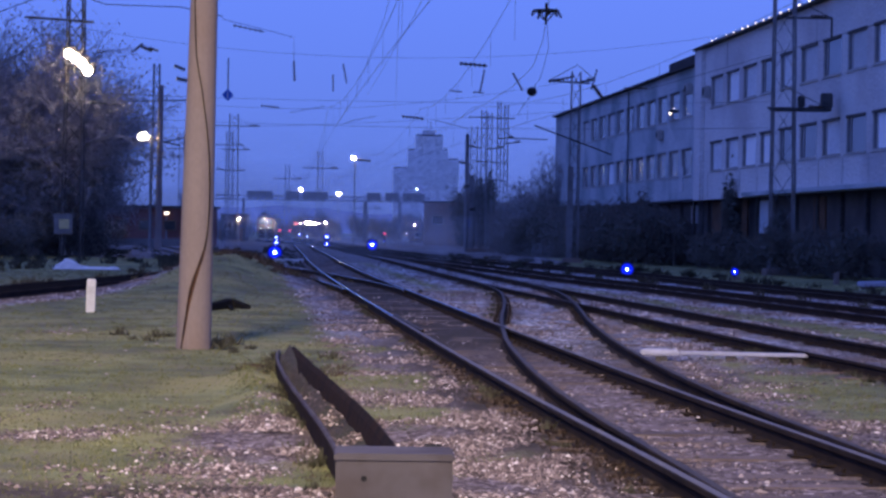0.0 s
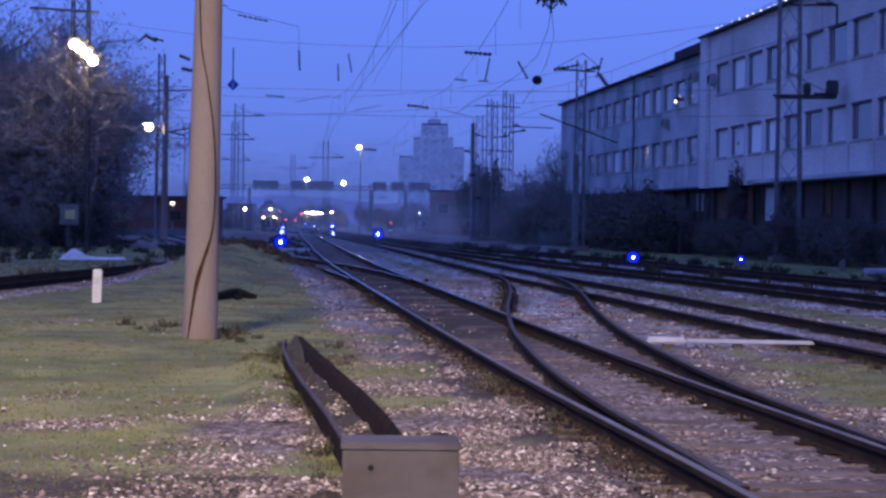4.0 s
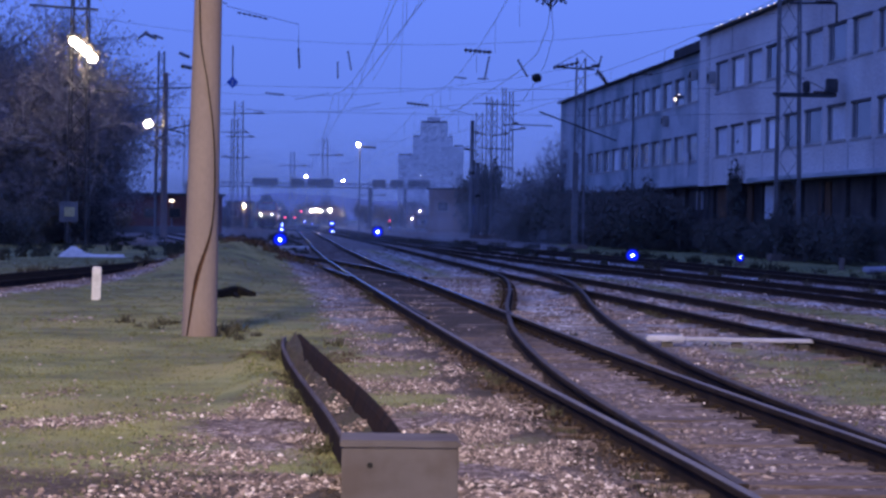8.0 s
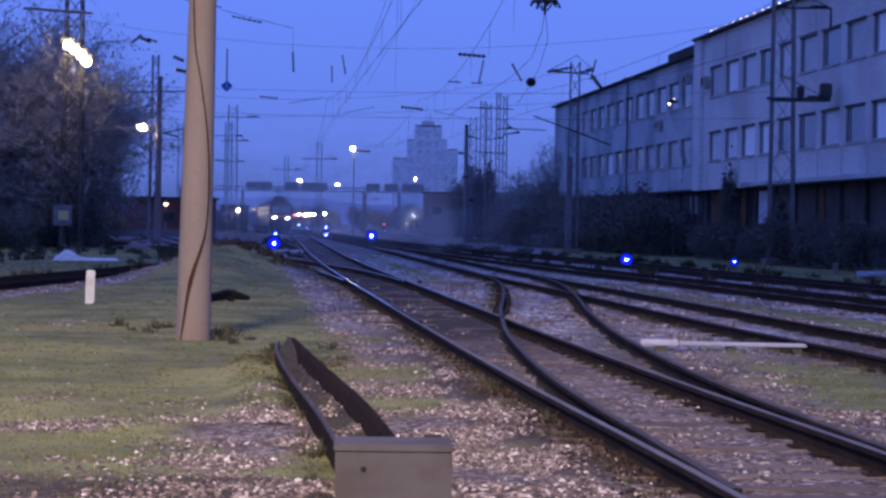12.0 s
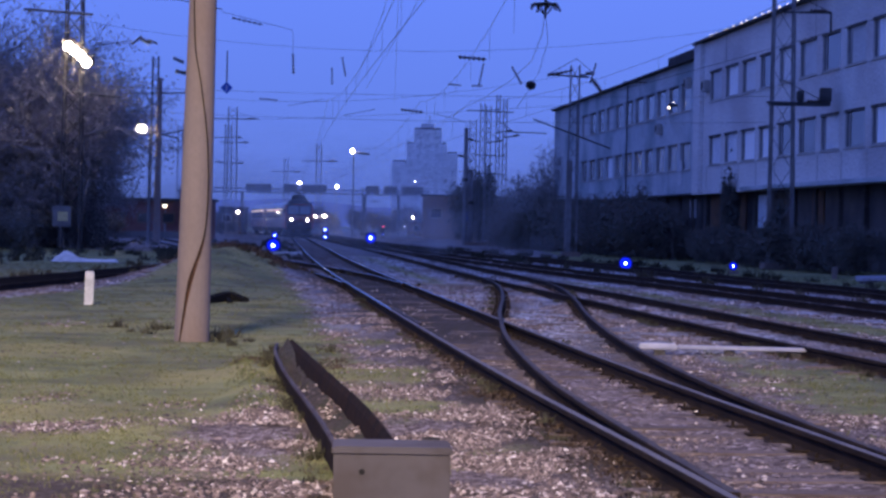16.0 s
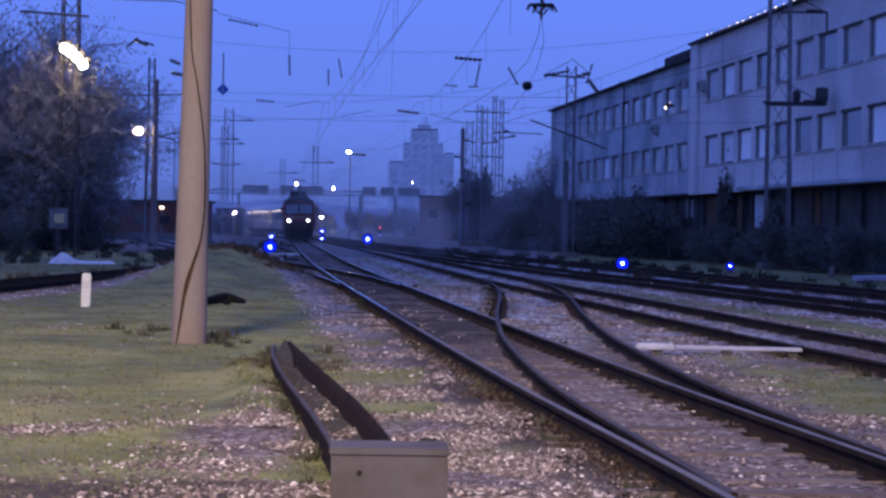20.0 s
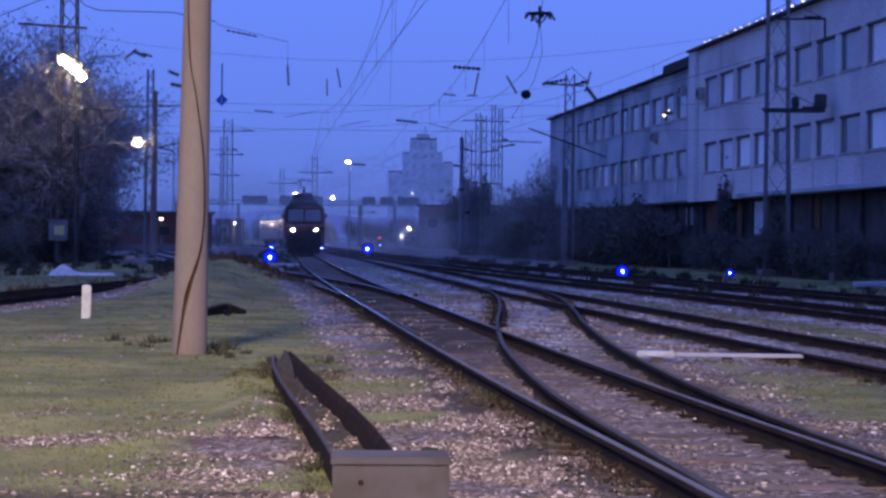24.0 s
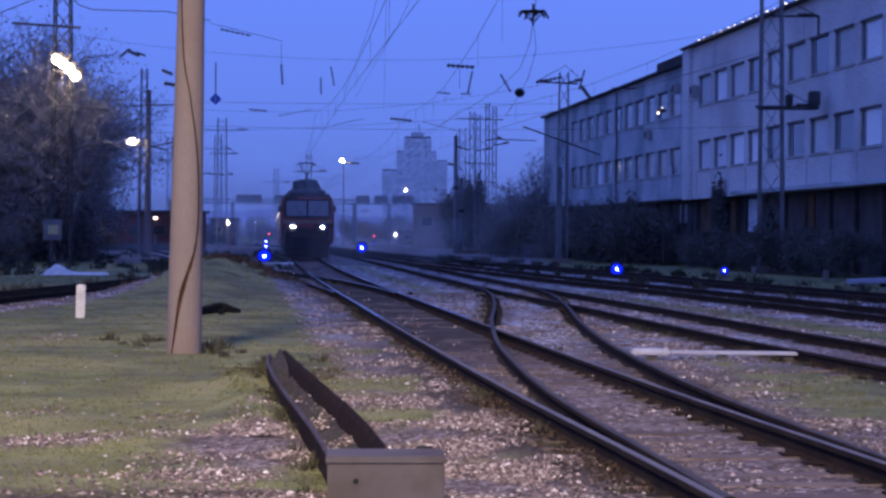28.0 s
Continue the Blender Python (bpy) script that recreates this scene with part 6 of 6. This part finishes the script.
def mist_material():
    """Thin drifting mist: mostly clear, scattering a little of the sky's light, uneven and fading upwards."""
    m = bpy.data.materials.new("thin_mist")
    m.use_nodes = True
    n, l = m.node_tree.nodes, m.node_tree.links
    n.remove(n["Principled BSDF"])
    tc = n.new("ShaderNodeTexCoord")
    mp = n.new("ShaderNodeMapping")
    mp.inputs["Scale"].default_value = (0.05, 0.05, 0.16)
    l.new(tc.outputs["Object"], mp.inputs[0])
    nz = n.new("ShaderNodeTexNoise")
    nz.inputs["Scale"].default_value, nz.inputs["Detail"].default_value = 1.0, 4
    l.new(mp.outputs[0], nz.inputs["Vector"])
    thick = n.new("ShaderNodeMapRange")
    thick.inputs[1].default_value, thick.inputs[2].default_value, thick.inputs[3].default_value, thick.inputs[4].default_value = 0.3, 0.7, 0.05, 0.17
    l.new(nz.outputs["Fac"], thick.inputs[0])
    ax = n.new("ShaderNodeSeparateXYZ")
    l.new(tc.outputs["Generated"], ax.inputs[0])
    up = n.new("ShaderNodeMapRange")
    up.interpolation_type = "SMOOTHSTEP"
    up.inputs[1].default_value, up.inputs[2].default_value, up.inputs[3].default_value, up.inputs[4].default_value = 0.2, 1.0, 1.0, 0.0
    l.new(ax.outputs[2], up.inputs[0])
    mul = n.new("ShaderNodeMath")
    mul.operation = "MULTIPLY"
    l.new(thick.outputs[0], mul.inputs[0])
    l.new(up.outputs[0], mul.inputs[1])
    for a, b in ((0.0, 0.2), (1.0, 0.8)):
        end = n.new("ShaderNodeMapRange")
        end.interpolation_type = "SMOOTHSTEP"
        end.inputs[1].default_value, end.inputs[2].default_value = a, b
        l.new(ax.outputs[0], end.inputs[0])
        both = n.new("ShaderNodeMath")
        both.operation = "MULTIPLY"
        l.new(mul.outputs[0], both.inputs[0])
        l.new(end.outputs[0], both.inputs[1])
        mul = both
    clear, fog, mix = n.new("ShaderNodeBsdfTransparent"), n.new("ShaderNodeBsdfDiffuse"), n.new("ShaderNodeMixShader")
    fog.inputs[0].default_value = (0.9, 0.9, 0.92, 1)
    l.new(mul.outputs[0], mix.inputs[0])
    l.new(clear.outputs[0], mix.inputs[1])
    l.new(fog.outputs[0], mix.inputs[2])
    l.new(mix.outputs[0], n["Material Output"].inputs[0])
    return m


M["mist"] = mist_material()


def mist_bank(y, x0, x1, h):
    """One billowing sheet of mist across the yard."""
    nx, nz = 60, 6
    verts = [(x0 + (x1 - x0) * i / nx, y + 5 * noise.noise((i * 0.21, k * 0.5, y)), -0.2 + h * k / nz) for k in range(nz + 1) for i in range(nx + 1)]
    faces = [(k * (nx + 1) + i, k * (nx + 1) + i + 1, (k + 1) * (nx + 1) + i + 1, (k + 1) * (nx + 1) + i) for k in range(nz) for i in range(nx)]
    stuff("mist", verts, faces, "mist", "thin blue evening mist hanging over the far yard", "mist")


for y, x0, x1, h in ((115, -19, 9, 8), (207, -80, 9.0, 11), (255, -90, 12, 12), (308, -100, 30, 14), (400, -120, 60, 17), (560, -200, 150, 32), (640, -200, 150, 40)):
    mist_bank(y, x0, x1, h)

ICO = bmesh.new()
bmesh.ops.create_icosphere(ICO, subdivisions=1, radius=1.0)
ICO_V = [tuple(v.co) for v in ICO.verts]
ICO_F = [tuple(v.index for v in f.verts) for f in ICO.faces]
ICO.free()
OCT_V = [(1, 0, 0), (0, 1, 0), (-1, 0, 0), (0, -1, 0), (0, 0, 1)]
OCT_F = [(0, 1, 4), (1, 2, 4), (2, 3, 4), (3, 0, 4)]


def loose_stones():
    rnd = random.Random(5)
    verts, faces = [], []
    made = 0
    heaps = [(-3.46, 19.3, 0.16, 0.5), (-2.1, 18.6, 0.24, 0.35), (-5.75, 32.8, 0.3, 0.7), (-1.5, 17.6, 0.1, 0.3), (-1.0, 17.9, 0.4, 0.8), (-0.4, 22.0, 0.4, 1.6), (0.2, 30.0, 0.5, 2.5), (3.2, 32.5, 0.6, 2.0), (0.3, 15.2, 0.4, 0.9)]
    while made < 125000:
        pile = made < 1500
        if pile:
            hx, hy, wx, wy = heaps[made % len(heaps)]
            x, y = rnd.gauss(hx, wx), rnd.gauss(hy, wy)
        else:
            y = 8.0 * (60 / 8.0) ** rnd.random() if made % 4 else 28 + 80 * rnd.random() ** 1.3
            x = rnd.uniform(-0.25, 0.25) * y
        bare = 1 - turf_amount(x, y)
        d = track_near(x, y)
        clump = 0.30 + 2.1 * noise.noise((x * 0.9, y * 0.9, 9))
        if x < -1.0 and y < 14:
            clump = (0.02 + 0.22 * clump) * (0.5 if y < 10.5 else 1.0)
        if -1.2 < x - MAIN(y) + 2.3 < 0.9 and y < 25 and (x > -0.5 or y > 12):
            clump = 0.06 + clump * 1.5
        if not pile and rnd.random() > max(0.003 if x < -1 else 0.01, bare * clump) * (0.1 if d < 1.25 and y < 34 and x > MAIN(y) - (1.22 if y < 15 else 1.1) else 0.8):
            continue
        if abs(d - 0.7535) < 0.12:
            made += pile
            continue
        if y > 26 and abs(x - MAIN(y)) < 0.7 and rnd.random() < 0.93:
            continue
        s = rnd.uniform(0.007, 0.018) * (1.7 if rnd.random() < (0.3 if y < 11 else 0.12) else 1) * (1 + max(0, y - 20) / 60)
        k = len(verts)
        z = gz(x, y) + s * 0.25
        if y < 37 and MAIN(y) - 1.5 < x < MAIN(y) - 0.83:
            z = max(z, 0.046 - 0.12 * max(0.0, MAIN(y) - 1.12 - x))
        if 9.5 < y < 24.3 and TROUGH_LEFT(y) < x < TROUGH_RIGHT(y):
            u = (x - TROUGH_LEFT(y)) / (TROUGH_RIGHT(y) - TROUGH_LEFT(y))
            if u > 0.8 or rnd.random() < 0.7:
                continue
            z = 0.05 + 0.15 * u * u
        sx, sy, sz = s * rnd.uniform(0.8, 1.5), s * rnd.uniform(0.8, 1.3), s * rnd.uniform(0.5, 0.9)
        c, q = math.cos(made * 1.7), math.sin(made * 1.7)
        near = y < 13
        for vx, vy, vz in ICO_V if near else OCT_V:
            j = rnd.uniform(0.72, 1.25)
            a, b = vx * sx * j, vy * sy * j
            verts.append((x + a * c - b * q, y + a * q + b * c, z + vz * sz * j))
        faces.extend((k + a, k + b, k + e) for a, b, e in (ICO_F if near else OCT_F))
        made += 1
    stuff("loose_ballast", verts, faces, "loose_stone", "loose pale and brown ballast stones", "gravel")


loose_stones()


def grass():
    rnd = random.Random(6)
    verts, faces = [], []
    made = 0
    while made < 20000:
        y = 9.0 * (80 / 9.0) ** rnd.random()
        x = rnd.uniform(-0.25, 0.25) * y
        a = turf_amount(x, y)
        if rnd.random() > a * (0.35 + 0.9 * noise.noise((x * 1.1, y * 1.1, 2)) + 0.3):
            continue
        if abs(track_near(x, y) - 0.7535) < 0.3:
            continue
        made += 1
        z = gz(x, y)
        tall = rnd.uniform(0.010, 0.024) * (1.9 if rnd.random() < 0.05 else 1) * (1 + y / 120)
        for b in range(4):
            px, py = x + rnd.gauss(0, 0.03), y + rnd.gauss(0, 0.03)
            w = 0.004 + 0.00022 * y
            an = rnd.uniform(0, 6.28)
            lx, ly = rnd.gauss(0, 0.4) * tall, rnd.gauss(0, 0.4) * tall
            k = len(verts)
            verts += [(px - w * math.cos(an), py - w * math.sin(an), z - 0.01), (px + w * math.cos(an), py + w * math.sin(an), z - 0.01), (px + lx, py + ly, z + tall * rnd.uniform(0.6, 1.1))]
            faces.append((k, k + 1, k + 2))
    stuff("grass", verts, faces, "blades", "short patchy yellow-green grass", "grass")


grass()


def weeds():
    """Dry tufts: by the pole, the rails and the trough, and over the mound."""
    rnd = random.Random(8)
    spots = []
    for i in range(70):
        spots.append((-6.2 + rnd.gauss(0, 1.4), 66 + rnd.gauss(0, 2.5), rnd.uniform(0.08, 0.2)))
    for i in range(5):
        spots.append((-3.0 + rnd.gauss(0, 0.25), 29.3 + rnd.gauss(0, 0.5), rnd.uniform(0.1, 0.25)))
        spots.append((-4.35 + rnd.gauss(0, 0.3), 31.0 + rnd.gauss(0, 0.6), rnd.uniform(0.08, 0.2)))
        spots.append((-2.1 + rnd.gauss(0, 0.35), 28.3 + rnd.gauss(0, 0.7), rnd.uniform(0.05, 0.12)))
        spots.append((-1.75 + rnd.gauss(0, 0.2), 27.0 + rnd.gauss(0, 0.6), rnd.uniform(0.08, 0.18)))
    for i in range(46):
        y = rnd.uniform(13, 25)
        x = TROUGH_LEFT(y) - 0.08 if i % 2 else TROUGH_RIGHT(y) + 0.06
        spots.append((x + rnd.gauss(0, 0.05), y, rnd.uniform(0.05, 0.16)))
    for i in range(260):
        y = 9 * (70 / 9) ** rnd.random()
        f = rnd.choice((MAIN, BRANCH, EAST)) if y > 38 else rnd.choice((MAIN, EAST, EAST))
        if f is BRANCH and y < 38:
            f = MAIN
        spots.append((f(y) + rnd.choice((-1, 1)) * (0.7535 + rnd.uniform(0.12, 0.3)), y, rnd.uniform(0.04, 0.13)))
    for i in range(260):
        y = rnd.uniform(72, 190)
        x = rnd.uniform(-0.235, -0.06) * y
        if track_near(x, y) > 1.1:
            spots.append((x, y, rnd.uniform(0.12, 0.4)))
    for i in range(140):
        y = rnd.uniform(40, 150)
        spots.append((rnd.choice((OUTER(y) + 2, FAR(y) + 2.5, FAR(y) + 3.5, WEST(min(99, y)) - 2)) + rnd.gauss(0, 0.5), y, rnd.uniform(0.15, 0.4)))
    verts, faces = [], []
    for x, y, h in spots:
        for b in range(26):
            a = rnd.uniform(0, 6.28)
            r = abs(rnd.gauss(0, h * 0.5))
            p = Vector((x + r * math.cos(a), y + r * math.sin(a), gz(x, y) - 0.02))
            q = p + Vector((rnd.gauss(0, 0.45) * h, rnd.gauss(0, 0.45) * h, h * rnd.uniform(0.4, 1.1)))
            w = 0.005 + 0.00035 * y
            k = len(verts)
            verts += [tuple(p - Vector((w, 0, 0))), tuple(p + Vector((w, w, 0))), tuple(q)]
            faces.append((k, k + 1, k + 2))
    stuff("weeds", verts, faces, "weed", "dry brown weeds along rails and mound", "weeds")


weeds()


def dead_growth():
    """Matted brown stalks along the feet of the near rails and round the crossing."""
    rnd = random.Random(12)
    verts, faces = [], []
    spots = []
    for i in range(420):
        y = 9 * (60 / 9) ** rnd.random()
        f, side = rnd.choice(((MAIN, -1), (MAIN, -1), (MAIN, 1), (EAST, -1), (EAST, 1)))
        if noise.noise((y * 0.35, 3.0 if f is MAIN else 9.0, side)) > -0.05:
            spots.append((f(y) + side * (0.7535 + rnd.uniform(0.07, 0.24)), y, rnd.uniform(0.04, 0.11)))
    for i in range(520):
        y = 8.6 * (22 / 8.6) ** rnd.random()
        if noise.noise((y * 0.5, 1.5, 40)) > -0.2:
            spots.append((MAIN(y) - 0.7535 - 0.06 - abs(rnd.gauss(0.05, 0.16)), y, rnd.uniform(0.03, 0.075)))
    for i in range(90):
        spots.append((rnd.gauss(2.45, 0.28), rnd.gauss(21.5, 1.3), rnd.uniform(0.03, 0.08)))
        spots.append((-6.5 + rnd.gauss(0, 1.0), 66.5 + rnd.gauss(0, 1.6), rnd.uniform(0.12, 0.26)))
        spots.append((-5.6 + rnd.gauss(0, 0.9), 64.5 + rnd.gauss(0, 1.6), rnd.uniform(0.08, 0.2)))
        spots.append((TROUGH_RIGHT(23.5) + 0.35 + rnd.gauss(0, 0.2), 24.5 + rnd.gauss(0, 0.8), rnd.uniform(0.025, 0.06)))
        spots.append((TROUGH_LEFT(24) - 0.2 + rnd.gauss(0, 0.15), 24.6 + rnd.gauss(0, 0.8), rnd.uniform(0.025, 0.06)))
        y = rnd.uniform(10, 16)
        spots.append((TROUGH_LEFT(y) - rnd.uniform(0.03, 0.22), y, rnd.uniform(0.02, 0.06)))
    for x, y, h in spots:
        z = gz(x, y) - 0.02
        for b in range(16):
            px, py = x + rnd.gauss(0, h * 0.7), y + rnd.gauss(0, h * 0.9)
            lean = h * 0.7
            w = 0.004 + 0.0003 * y
            k = len(verts)
            verts += [(px - w, py, z), (px + w, py + w, z), (px + rnd.gauss(0, lean), py + rnd.gauss(0, lean), z + h * rnd.uniform(0.3, 1.0))]
            faces.append((k, k + 1, k + 2))
    stuff("dead_growth", verts, faces, "brown_weed", "matted brown dead weeds along the rails", "weeds")


M["brown_weed"] = island_material("brown_weed", [(0.0, (0.03, 0.02, 0.016)), (0.5, (0.075, 0.05, 0.038)), (0.85, (0.12, 0.085, 0.06)), (1.0, (0.17, 0.13, 0.10))])
dead_growth()

motions()
